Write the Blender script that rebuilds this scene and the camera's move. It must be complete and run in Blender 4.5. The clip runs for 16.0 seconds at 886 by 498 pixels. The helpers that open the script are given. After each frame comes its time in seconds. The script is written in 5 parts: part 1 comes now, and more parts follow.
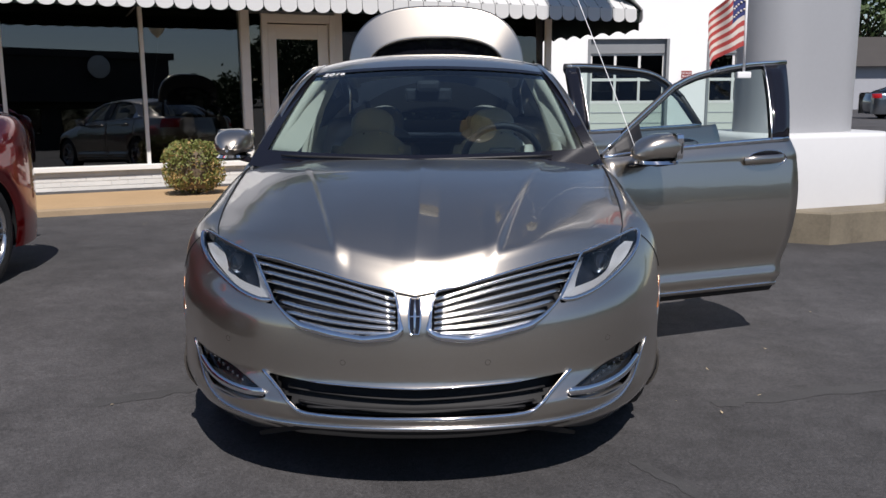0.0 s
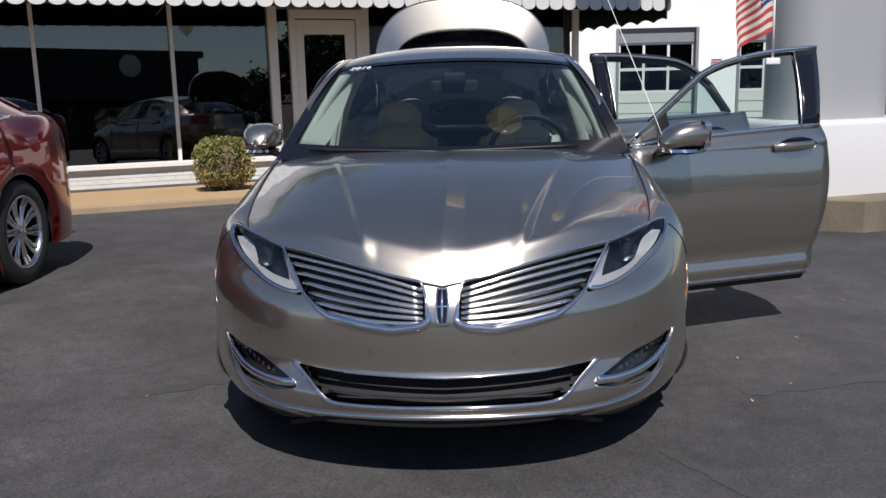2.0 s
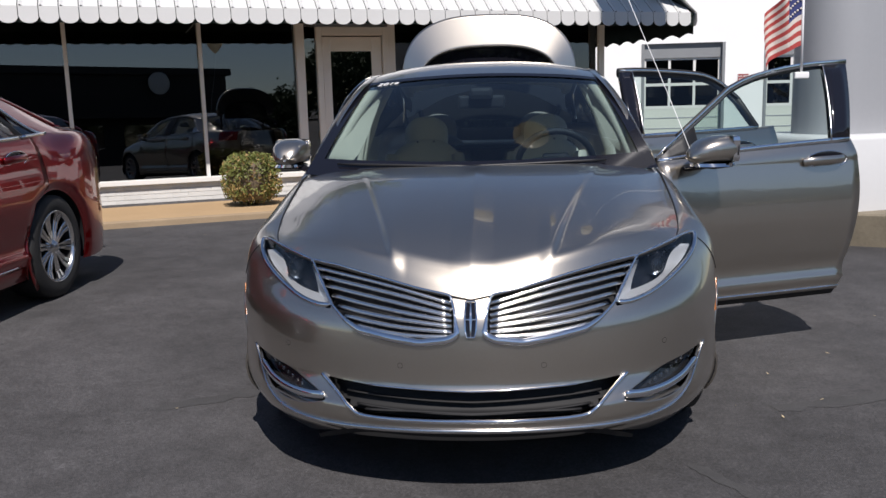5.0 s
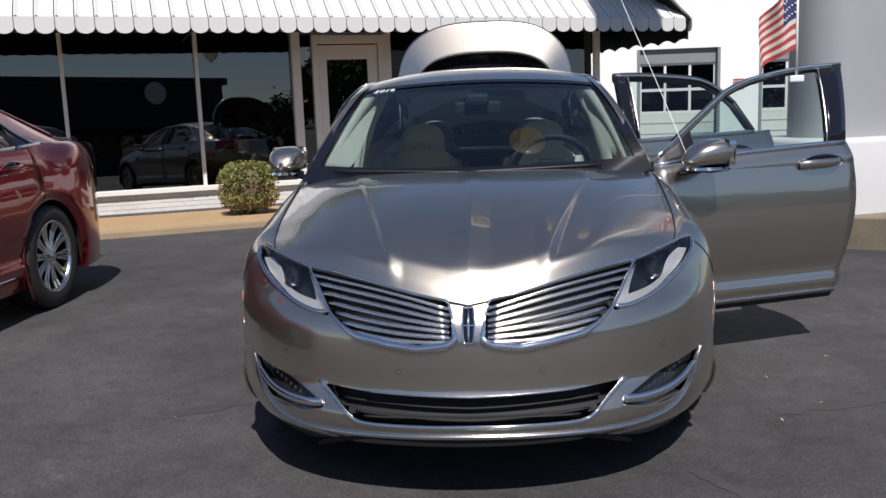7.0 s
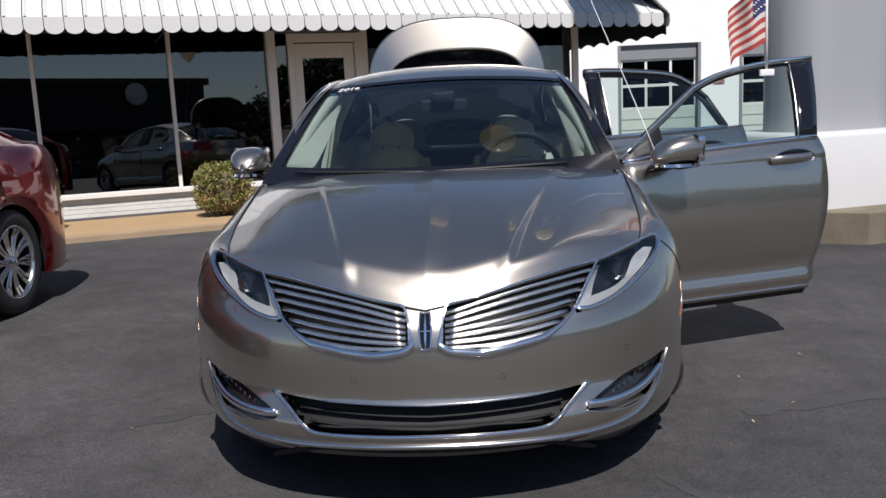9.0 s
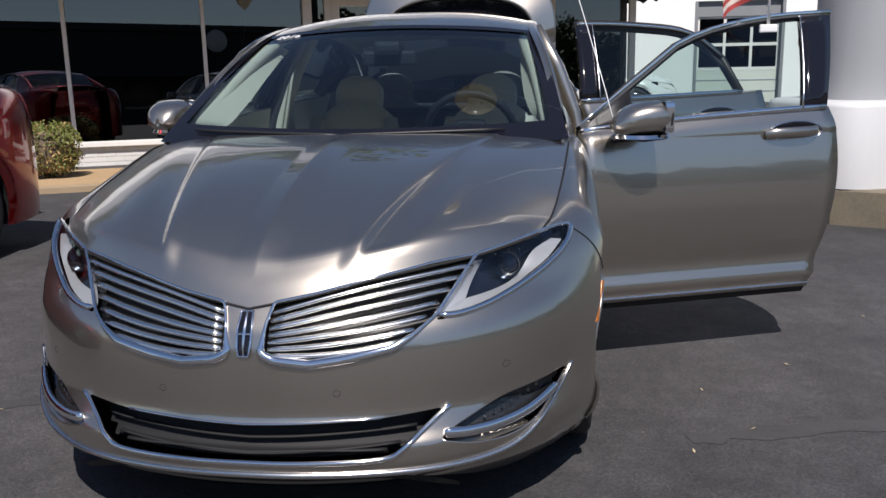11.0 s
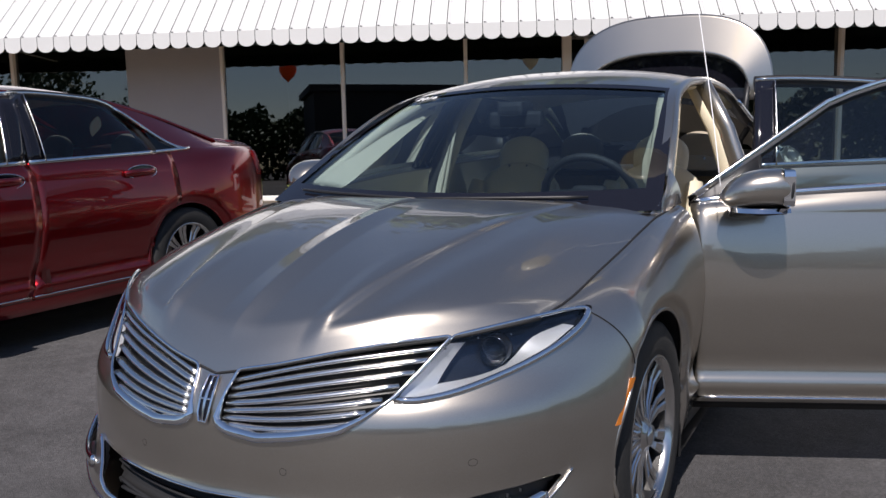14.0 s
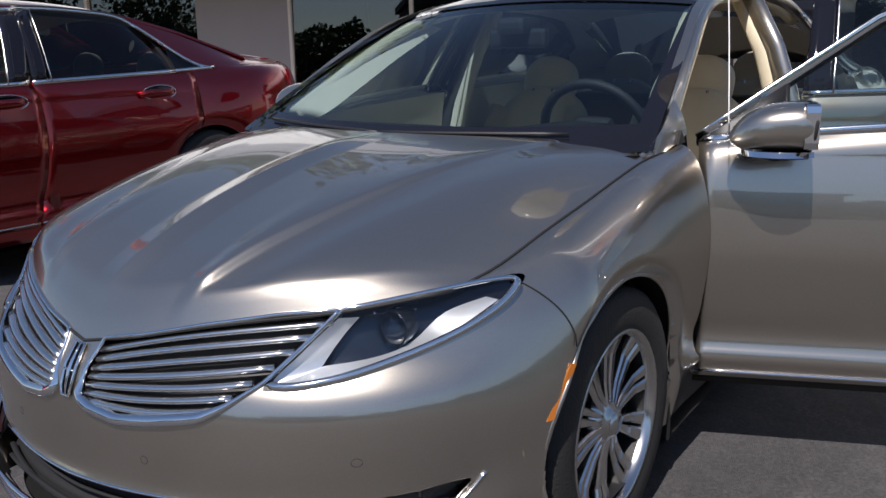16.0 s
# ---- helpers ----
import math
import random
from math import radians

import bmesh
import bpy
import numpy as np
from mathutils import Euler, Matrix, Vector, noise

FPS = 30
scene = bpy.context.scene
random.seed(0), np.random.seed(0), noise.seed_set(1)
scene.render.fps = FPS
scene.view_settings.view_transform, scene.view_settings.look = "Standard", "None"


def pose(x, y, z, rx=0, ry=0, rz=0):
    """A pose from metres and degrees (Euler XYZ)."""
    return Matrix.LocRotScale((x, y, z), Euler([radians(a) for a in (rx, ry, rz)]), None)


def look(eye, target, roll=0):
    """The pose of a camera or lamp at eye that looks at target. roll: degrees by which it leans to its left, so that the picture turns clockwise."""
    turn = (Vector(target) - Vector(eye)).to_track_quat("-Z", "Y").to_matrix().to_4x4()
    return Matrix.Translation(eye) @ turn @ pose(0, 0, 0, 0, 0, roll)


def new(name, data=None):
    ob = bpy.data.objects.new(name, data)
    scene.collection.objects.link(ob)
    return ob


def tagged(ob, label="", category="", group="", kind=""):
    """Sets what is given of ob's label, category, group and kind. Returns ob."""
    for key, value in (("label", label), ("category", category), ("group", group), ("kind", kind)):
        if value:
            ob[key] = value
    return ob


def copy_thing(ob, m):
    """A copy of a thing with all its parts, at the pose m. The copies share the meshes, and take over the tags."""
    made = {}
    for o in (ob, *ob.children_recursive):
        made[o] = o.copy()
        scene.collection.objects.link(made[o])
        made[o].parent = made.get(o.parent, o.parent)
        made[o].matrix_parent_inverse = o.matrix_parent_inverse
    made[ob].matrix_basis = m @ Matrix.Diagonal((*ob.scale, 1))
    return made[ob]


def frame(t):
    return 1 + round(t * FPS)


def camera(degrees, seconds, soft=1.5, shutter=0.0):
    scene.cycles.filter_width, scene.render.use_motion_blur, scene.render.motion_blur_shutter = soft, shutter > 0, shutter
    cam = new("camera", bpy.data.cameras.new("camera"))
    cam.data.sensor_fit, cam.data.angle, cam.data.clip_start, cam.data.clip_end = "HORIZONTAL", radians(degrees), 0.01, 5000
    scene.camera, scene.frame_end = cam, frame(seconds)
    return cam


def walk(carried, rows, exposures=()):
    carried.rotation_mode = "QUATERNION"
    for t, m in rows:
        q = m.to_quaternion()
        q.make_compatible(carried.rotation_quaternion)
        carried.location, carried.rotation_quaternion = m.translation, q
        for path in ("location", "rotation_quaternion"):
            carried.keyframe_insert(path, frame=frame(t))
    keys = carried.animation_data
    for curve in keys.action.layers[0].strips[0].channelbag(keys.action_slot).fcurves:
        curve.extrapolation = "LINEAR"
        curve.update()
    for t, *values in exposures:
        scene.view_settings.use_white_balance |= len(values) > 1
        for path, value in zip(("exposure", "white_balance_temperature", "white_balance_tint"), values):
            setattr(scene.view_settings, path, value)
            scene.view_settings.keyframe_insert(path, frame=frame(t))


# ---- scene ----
cam = camera(53.9, 16.0)
PATH = [
    (0, (0.116, -2.54, 1.288), (0.096, -0.573, 0.928), -0.3),
    (0.5, (0.123, -2.541, 1.288), (0.087, -0.578, 0.909), -0.7),
    (1, (0.126, -2.546, 1.286), (0.071, -0.582, 0.912), -1.0),
    (1.5, (0.125, -2.552, 1.281), (0.048, -0.588, 0.912), -1.3),
    (2, (0.126, -2.558, 1.281), (0.038, -0.595, 0.907), -1.3),
    (2.5, (0.124, -2.568, 1.28), (0.023, -0.605, 0.912), -1.4),
    (3, (0.121, -2.57, 1.275), (0.001, -0.606, 0.916), -1.3),
    (3.5, (0.117, -2.574, 1.277), (-0.023, -0.61, 0.922), -1.4),
    (4, (0.115, -2.578, 1.28), (-0.037, -0.614, 0.935), -1.3),
    (6.5, (0.113, -2.566, 1.272), (-0.015, -0.598, 0.942), -1.9),
    (7, (0.115, -2.571, 1.272), (-0.023, -0.602, 0.951), -2.0),
    (7.5, (0.123, -2.571, 1.274), (-0.018, -0.601, 0.958), -2.0),
    (8, (0.135, -2.567, 1.274), (-0.011, -0.596, 0.965), -2.0),
    (8.5, (0.157, -2.553, 1.271), (0.019, -0.581, 0.967), -2.2),
    (9, (0.205, -2.472, 1.269), (0.098, -0.502, 0.942), -2.6),
    (9.5, (0.317, -2.267, 1.255), (0.251, -0.308, 0.858), -0.3),
    (10, (0.451, -2.147, 1.284), (0.366, -0.194, 0.863), 0.0),
    (10.2, (0.524, -2.106, 1.276), (0.394, -0.155, 0.856), -0.2),
    (12.3, (1.204, -1.538, 1.232), (0.605, 0.323, 0.813), 0.6),
    (12.5, (1.269, -1.508, 1.231), (0.584, 0.327, 0.828), 1.2),
    (13, (1.439, -1.464, 1.244), (0.557, 0.291, 0.869), 0.7),
    (13.5, (1.496, -1.447, 1.246), (0.534, 0.276, 0.918), -0.6),
    (14, (1.521, -1.437, 1.245), (0.563, 0.296, 0.964), -1.3),
    (14.5, (1.534, -1.417, 1.232), (0.539, 0.289, 0.918), -1.5),
    (15, (1.556, -1.296, 1.222), (0.558, 0.407, 0.9), -2.4),
    (15.5, (1.579, -1.041, 1.235), (0.567, 0.643, 0.858), -0.1),
    (16, (1.679, -0.868, 1.257), (0.545, 0.712, 0.794), -1.3),
]
walk(cam, [(t, look(eye, target, roll)) for t, eye, target, roll in PATH], [(0.0, 0.14, 6430, 15), (10.0, 0.14, 6430, 15), (12.5, 0.24, 6470, 17), (16.0, 0.27, 6450, 16)])

# ---- world, sun ----
SUN = Vector((0.17, -0.70, 1.0)).normalized()
world = bpy.data.worlds.new("sky")
scene.world = world
world.use_nodes = True
wn = world.node_tree
sky = wn.nodes.new("ShaderNodeTexSky")
sky.sky_type, sky.sun_disc = "NISHITA", False
sky.sun_elevation, sky.sun_rotation = math.asin(SUN.z), math.atan2(SUN.x, SUN.y)
sky.air_density, sky.dust_density, sky.ozone_density = 1.0, 0.15, 2.0
wn.links.new(sky.outputs[0], wn.nodes["Background"].inputs[0])
wn.nodes["Background"].inputs[1].default_value = 0.075
sun = new("sun", bpy.data.lights.new("sun", "SUN"))
sun.data.energy, sun.data.angle, sun.data.color = 5.0, radians(0.5), (1.0, 0.96, 0.885)
sun.matrix_world = look(SUN * 60, (0, 0, 0))


# ---- materials ----
def material(name, colour, rough=0.5, metal=0.0, coat=0.0, vary=0.0, scale=8.0, bump=0.0, bump_scale=60.0, stretch=(1, 1, 1), random_tint=0.0, fine=0.0, spec=0.5):
    m = bpy.data.materials.new(name)
    m.use_nodes = True
    n, l = m.node_tree.nodes, m.node_tree.links
    b = n["Principled BSDF"]
    b.inputs["Base Color"].default_value = (*colour, 1)
    b.inputs["Roughness"].default_value, b.inputs["Metallic"].default_value = rough, metal
    b.inputs["Coat Weight"].default_value, b.inputs["Coat Roughness"].default_value = coat, 0.03
    b.inputs["Specular IOR Level"].default_value = spec
    co = n.new("ShaderNodeTexCoord")
    mp = n.new("ShaderNodeMapping")
    mp.inputs["Scale"].default_value = stretch
    l.new(co.outputs["Object"], mp.inputs[0])
    if vary or fine or random_tint:
        big, small = n.new("ShaderNodeTexNoise"), n.new("ShaderNodeTexNoise")
        big.inputs["Scale"].default_value, small.inputs["Scale"].default_value = scale, scale * 17
        big.inputs["Detail"].default_value = small.inputs["Detail"].default_value = 5
        l.new(mp.outputs[0], big.inputs[0]), l.new(mp.outputs[0], small.inputs[0])
        total = n.new("ShaderNodeMath")
        total.operation = "MULTIPLY_ADD"
        l.new(big.outputs[0], total.inputs[0])
        total.inputs[1].default_value, total.inputs[2].default_value = 2 * vary, 1 - vary
        more = n.new("ShaderNodeMath")
        more.operation = "MULTIPLY_ADD"
        l.new(small.outputs[0], more.inputs[0])
        more.inputs[1].default_value = 2 * fine
        l.new(total.outputs[0], more.inputs[2])
        last = more
        shift = fine
        if random_tint:
            info = n.new("ShaderNodeObjectInfo")
            last = n.new("ShaderNodeMath")
            last.operation = "MULTIPLY_ADD"
            l.new(info.outputs["Random"], last.inputs[0])
            last.inputs[1].default_value = 2 * random_tint
            l.new(more.outputs[0], last.inputs[2])
            shift += random_tint
        minus = n.new("ShaderNodeMath")
        minus.operation = "SUBTRACT"
        minus.inputs[1].default_value = shift
        l.new(last.outputs[0], minus.inputs[0])
        mul = n.new("ShaderNodeVectorMath")
        mul.operation = "SCALE"
        mul.inputs[0].default_value = colour
        l.new(minus.outputs[0], mul.inputs["Scale"])
        l.new(mul.outputs[0], b.inputs["Base Color"])
    if bump:
        tex, bp = n.new("ShaderNodeTexNoise"), n.new("ShaderNodeBump")
        tex.inputs["Scale"].default_value, tex.inputs["Detail"].default_value = bump_scale, 6
        bp.inputs["Strength"].default_value, bp.inputs["Distance"].default_value = bump, 0.01
        l.new(mp.outputs[0], tex.inputs[0]), l.new(tex.outputs[0], bp.inputs["Height"]), l.new(bp.outputs[0], b.inputs["Normal"])
    return m


def glass(name, tint, gloss=1.0, ior=1.5):
    """Thin pane: clear with a tint, and a mirror gloss by Fresnel."""
    m = bpy.data.materials.new(name)
    m.use_nodes = True
    n, l = m.node_tree.nodes, m.node_tree.links
    n.remove(n["Principled BSDF"])
    tr, gl, mx, fr = n.new("ShaderNodeBsdfTransparent"), n.new("ShaderNodeBsdfGlossy"), n.new("ShaderNodeMixShader"), n.new("ShaderNodeFresnel")
    tr.inputs[0].default_value = (*tint, 1)
    gl.inputs["Roughness"].default_value = 0.0
    gl.inputs["Color"].default_value = (gloss, gloss, gloss, 1)
    fr.inputs[0].default_value = ior
    l.new(fr.outputs[0], mx.inputs[0]), l.new(tr.outputs[0], mx.inputs[1]), l.new(gl.outputs[0], mx.inputs[2])
    l.new(mx.outputs[0], n["Material Output"].inputs[0])
    return m


def car_paint(name, colour, flake, coat_ior=2.05):
    """Metallic base with fine flakes under a clear coat."""
    m = material(name, colour, 0.32, 0.96, 1.0)
    m.node_tree.nodes["Principled BSDF"].inputs["Coat IOR"].default_value = coat_ior
    m.node_tree.nodes["Principled BSDF"].inputs["Coat Roughness"].default_value = 0.015
    n, l = m.node_tree.nodes, m.node_tree.links
    b = n["Principled BSDF"]
    co, vor, ramp = n.new("ShaderNodeTexCoord"), n.new("ShaderNodeTexVoronoi"), n.new("ShaderNodeMapRange")
    vor.inputs["Scale"].default_value = 900
    ramp.inputs["To Min"].default_value, ramp.inputs["To Max"].default_value = 1 - flake, 1 + flake
    mul = n.new("ShaderNodeVectorMath")
    mul.operation = "SCALE"
    mul.inputs[0].default_value = colour
    l.new(co.outputs["Object"], vor.inputs["Vector"])
    l.new(vor.outputs["Color"], ramp.inputs["Value"])
    l.new(ramp.outputs[0], mul.inputs["Scale"])
    l.new(mul.outputs[0], b.inputs["Base Color"])
    dust, dr = n.new("ShaderNodeTexNoise"), n.new("ShaderNodeMapRange")
    dust.inputs["Scale"].default_value, dust.inputs["Detail"].default_value = 3, 6
    dr.inputs["To Min"].default_value, dr.inputs["To Max"].default_value = 0.27, 0.30
    l.new(co.outputs["Object"], dust.inputs[0]), l.new(dust.outputs[0], dr.inputs["Value"]), l.new(dr.outputs[0], b.inputs["Roughness"])
    return m


SILVER = car_paint("taupe_paint", (0.44, 0.40, 0.345), 0.07)
RED = car_paint("red_paint", (0.28, 0.008, 0.011), 0.2, 1.6)
SLAT = material("slat_chrome", (0.80, 0.79, 0.78), 0.2, 1.0)
CHROME = material("chrome", (0.85, 0.86, 0.88), 0.06, 1.0)
SATIN = material("satin_chrome", (0.62, 0.62, 0.62), 0.22, 1.0)
ALLOY = material("alloy", (0.62, 0.61, 0.60), 0.2, 1.0, 0.5, vary=0.06, scale=30)
BLACK = material("black_plastic", (0.012, 0.012, 0.013), 0.45, vary=0.2, scale=20, bump=0.1, bump_scale=400)
SEAM = material("seam_black", (0.006, 0.006, 0.007), 0.7)
GLOSS_BLACK = material("gloss_black", (0.008, 0.008, 0.012), 0.03)
RUBBER = material("tyre_rubber", (0.018, 0.018, 0.018), 0.7, vary=0.2, scale=14, bump=0.3, bump_scale=150)
CREAM = material("cream_leather", (0.70, 0.62, 0.46), 0.5, vary=0.06, scale=12, bump=0.25, bump_scale=220)
# the cream leather at half its brightness: cabin shade put into the colour
SHADE_SEAT = material("shade_leather", (0.36, 0.31, 0.24), 0.55, vary=0.06, scale=12, bump=0.25, bump_scale=220)
DASH = material("dash_black", (0.02, 0.019, 0.019), 0.55, vary=0.15, scale=20, bump=0.3, bump_scale=300)
AMBER = material("amber_lens", (0.42, 0.13, 0.015), 0.15, coat=0.6)
LAMP_SILVER = material("lamp_silver", (0.63, 0.65, 0.69), 0.28, 0.65, vary=0.04, scale=60)
LAMP_DARK = material("lamp_dark", (0.045, 0.052, 0.068), 0.2, 0.85, vary=0.3, scale=40)
WINDSCREEN = glass("windscreen_glass", (0.30, 0.44, 0.54), 1.0, 1.65)
SHADE_BAND = glass("shade_band", (0.10, 0.15, 0.28), 1.0)
BRIGHT = material("bright_trim", (0.80, 0.82, 0.85), 0.13, 1.0)
SIDE_GLASS = glass("side_glass", (0.66, 0.76, 0.74), 1.0)
DARK_GLASS = glass("privacy_glass", (0.16, 0.18, 0.18), 1.0)
LENS = glass("lens_glass", (0.92, 0.95, 0.97), 1.0)
SHOP_GLASS = glass("shop_glass", (0.20, 0.22, 0.23), 1.0, 2.0)
WHITE_MARK = material("white_marker", (0.85, 0.85, 0.85), 0.6)
TAIL_RED = material("tail_lamp_red", (0.35, 0.01, 0.012), 0.12, coat=0.6)


# ---- mesh helpers ----
def lerp(pts, v):
    if v <= pts[0][0]:
        return pts[0][1]
    for (a, p), (b, q) in zip(pts, pts[1:]):
        if v <= b:
            return p + (q - p) * (v - a) / (b - a)
    return pts[-1][1]


def spl(pts, v):
    """Monotone cubic through the (position, value) pairs."""
    n = len(pts)
    if v <= pts[0][0]:
        return pts[0][1]
    if v >= pts[-1][0]:
        return pts[-1][1]
    i = next(k for k in range(n - 1) if v <= pts[k + 1][0])
    d = [(pts[k + 1][1] - pts[k][1]) / (pts[k + 1][0] - pts[k][0]) for k in range(n - 1)]
    def slope(k):
        if k == 0 or k == n - 1:
            return d[min(k, n - 2)]
        return 0.0 if d[k - 1] * d[k] <= 0 else 2 * d[k - 1] * d[k] / (d[k - 1] + d[k])
    h = pts[i + 1][0] - pts[i][0]
    t = (v - pts[i][0]) / h
    return (2 * t**3 - 3 * t * t + 1) * pts[i][1] + (t**3 - 2 * t * t + t) * h * slope(i) + (3 * t * t - 2 * t**3) * pts[i + 1][1] + (t**3 - t * t) * h * slope(i + 1)


def smooth(a, b, v):
    t = min(1.0, max(0.0, (v - a) / (b - a)))
    return t * t * (3 - 2 * t)


def mesh_of(name, verts, faces, sharp=False):
    me = bpy.data.meshes.new(name)
    me.from_pydata([tuple(v) for v in verts], [], faces)
    me.validate()
    if not sharp:
        me.polygons.foreach_set("use_smooth", [True] * len(me.polygons))
    return me


def part(name, me, mat, parent=None, label="", pose_=None):
    if isinstance(me, bmesh.types.BMesh):
        bm, me = me, bpy.data.meshes.new(name)
        bm.to_mesh(me)
        bm.free()
    if mat and not me.materials:
        me.materials.append(mat)
    ob = new(name, me)
    if parent is not None:
        ob.parent = parent
    if pose_ is not None:
        ob.matrix_basis = pose_
    if label:
        ob["label"] = label
    return ob


def thing(name, label, category, m=None, group="", kind=""):
    ob = new(name)
    ob.empty_display_size = 0.2
    if m is not None:
        ob.matrix_basis = m
    return tagged(ob, label, category, group, kind)


def grid(name, fn, us, vs, drop=None, closed=False):
    """A sheet of quads over the parameters us x vs."""
    verts = [Vector(fn(u, v)) for v in vs for u in us]
    nu, faces = len(us), []
    for j in range(len(vs) - 1):
        for i in range(nu - (0 if closed else 1)):
            k = (i + 1) % nu
            f = (j * nu + i, j * nu + k, (j + 1) * nu + k, (j + 1) * nu + i)
            if drop is None or not drop([verts[a] for a in f]):
                faces.append(f)
    return mesh_of(name, verts, faces)


def steps(a, b, n):
    return [a + (b - a) * i / n for i in range(n + 1)]


def tube(name, path, radius, closed=False, sides=10, flat=(1, 1), up=(0, 0, 1)):
    """A bar along path; radius a number or one a point; flat squeezes its section (across, up)."""
    path = [Vector(p) for p in path]
    n, verts, faces = len(path), [], []
    for i, p in enumerate(path):
        a, b = path[(i - 1) % n] if closed or i else p, path[(i + 1) % n] if closed or i < n - 1 else p
        d = (b - a).normalized()
        side = d.cross(Vector(up))
        side = side.normalized() if side.length > 1e-4 else Vector((1, 0, 0))
        top = side.cross(d).normalized()
        r = radius[i] if isinstance(radius, (list, tuple)) else radius
        for k in range(sides):
            t = 2 * math.pi * k / sides
            verts.append(p + side * (math.cos(t) * r * flat[0]) + top * (math.sin(t) * r * flat[1]))
    for i in range(n if closed else n - 1):
        for k in range(sides):
            j = (i + 1) % n
            faces.append((i * sides + k, i * sides + (k + 1) % sides, j * sides + (k + 1) % sides, j * sides + k))
    if not closed:
        faces += [tuple(range(sides))[::-1], tuple((n - 1) * sides + k for k in range(sides))]
    return mesh_of(name, verts, faces)


def box(bm, x0, y0, z0, x1, y1, z1, bevel=0.0, m=None):
    v = [bm.verts.new(c) for c in ((x0, y0, z0), (x1, y0, z0), (x1, y1, z0), (x0, y1, z0), (x0, y0, z1), (x1, y0, z1), (x1, y1, z1), (x0, y1, z1))]
    fs = [bm.faces.new([v[i] for i in f]) for f in ((3, 2, 1, 0), (4, 5, 6, 7), (0, 1, 5, 4), (1, 2, 6, 5), (2, 3, 7, 6), (3, 0, 4, 7))]
    if bevel:
        r = bmesh.ops.bevel(bm, geom=list({e for f in fs for e in f.edges}), offset=bevel, segments=2, affect="EDGES", profile=0.6)
        v = list({w for f in r["faces"] for w in f.verts} | {w for w in v if w.is_valid})
    if m is not None:
        bmesh.ops.transform(bm, matrix=m, verts=[w for w in v if w.is_valid])
    return bm


def boxed(name, x0, y0, z0, x1, y1, z1, bevel=0.0):
    bm = box(bmesh.new(), x0, y0, z0, x1, y1, z1, bevel)
    me = bpy.data.meshes.new(name)
    bm.to_mesh(me)
    bm.free()
    return me


def lathe(name, profile, n=48, axis="x"):
    """Turns (along, radius) pairs round an axis."""
    verts, faces = [], []
    for i in range(n):
        t = 2 * math.pi * i / n
        for a, r in profile:
            verts.append((a, r * math.cos(t), r * math.sin(t)) if axis == "x" else (r * math.cos(t), r * math.sin(t), a))
    m = len(profile)
    for i in range(n):
        for k in range(m - 1):
            j = (i + 1) % n
            faces.append((i * m + k, i * m + k + 1, j * m + k + 1, j * m + k))
    return mesh_of(name, verts, faces)


def inside(poly, x, z):
    hit = False
    for (a, b), (c, d) in zip(poly, poly[1:] + poly[:1]):
        if (b > z) != (d > z) and x < (c - a) * (z - b) / (d - b) + a:
            hit = not hit
    return hit


def rounded_path(pts, n=6, closed=True):
    """Catmull-Rom through the points."""
    out, m = [], len(pts)
    for i in range(m if closed else m - 1):
        p = [Vector(pts[(i + k) % m]) if closed else Vector(pts[min(max(i + k, 0), m - 1)]) for k in (-1, 0, 1, 2)]
        for j in range(n):
            t = j / n
            out.append(0.5 * (2 * p[1] + (p[2] - p[0]) * t + (2 * p[0] - 5 * p[1] + 4 * p[2] - p[3]) * t * t + (3 * p[1] - p[0] - 3 * p[2] + p[3]) * t**3))
    if not closed:
        out.append(Vector(pts[-1]))
    return out


def solid(ob, thick, offset=-1.0):
    md = ob.modifiers.new("thickness", "SOLIDIFY")
    md.thickness, md.offset = thick, offset
    return ob


DARK_SEAT = material("dark_leather", (0.05, 0.046, 0.044), 0.5, vary=0.08, scale=12, bump=0.25, bump_scale=220)
# ---- the sedan's surfaces: x across, y back from the nose, z up ----
NOSE = [(.12, .16), (.17, .10), (.22, .045), (.27, .018), (.305, .020), (.34, .045), (.39, .069), (.46, .072), (.54, .080), (.59, .096), (.65, .137), (.733, .178), (.776, .208), (.95, .36)]
TAIL = [(.20, 4.78), (.30, 4.87), (.45, 4.91), (.70, 4.925), (.85, 4.90), (1.0, 4.86), (1.06, 4.85)]
WIDTH = [(.12, .855), (.17, .882), (.22, .900), (.32, .910), (.45, .916), (.58, .918), (.70, .915), (.776, .905), (.86, .885), (.95, .86)]
DOOR = [(.20, .840), (.25, .852), (.275, .860), (.305, .862), (.326, .876), (.338, .879), (.355, .866), (.40, .856), (.48, .873), (.56, .885), (.64, .893), (.70, .896), (.78, .894)]
HOOD_FRONT = [(0, .648), (.065, .66), (.17, .68), (.313, .711), (.448, .732), (.556, .744), (.66, .762), (.713, .772), (.76, .785)]
EDGE_X = [(.525, .713), (.63, .742), (.8, .762), (1.0, .775), (1.3, .787), (1.48, .790), (1.65, .812), (2.2, .832), (3.0, .835), (3.7, .81), (4.3, .77), (4.9, .70)]
EDGE_Z = [(.525, .772), (.63, .797), (.8, .843), (1.0, .886), (1.15, .918), (1.3, .943), (1.48, .953), (1.56, .965), (1.7, .980), (2.0, 1.003), (2.5, 1.027), (3.0, 1.041), (3.5, 1.053), (4.3, 1.075), (4.9, 1.07)]
CREASE = 0.928
RAIL_X = [(1.42, .785), (1.8, .712), (2.2, .635), (2.7, .61), (3.2, .60), (3.7, .60), (4.1, .64), (4.4, .68)]
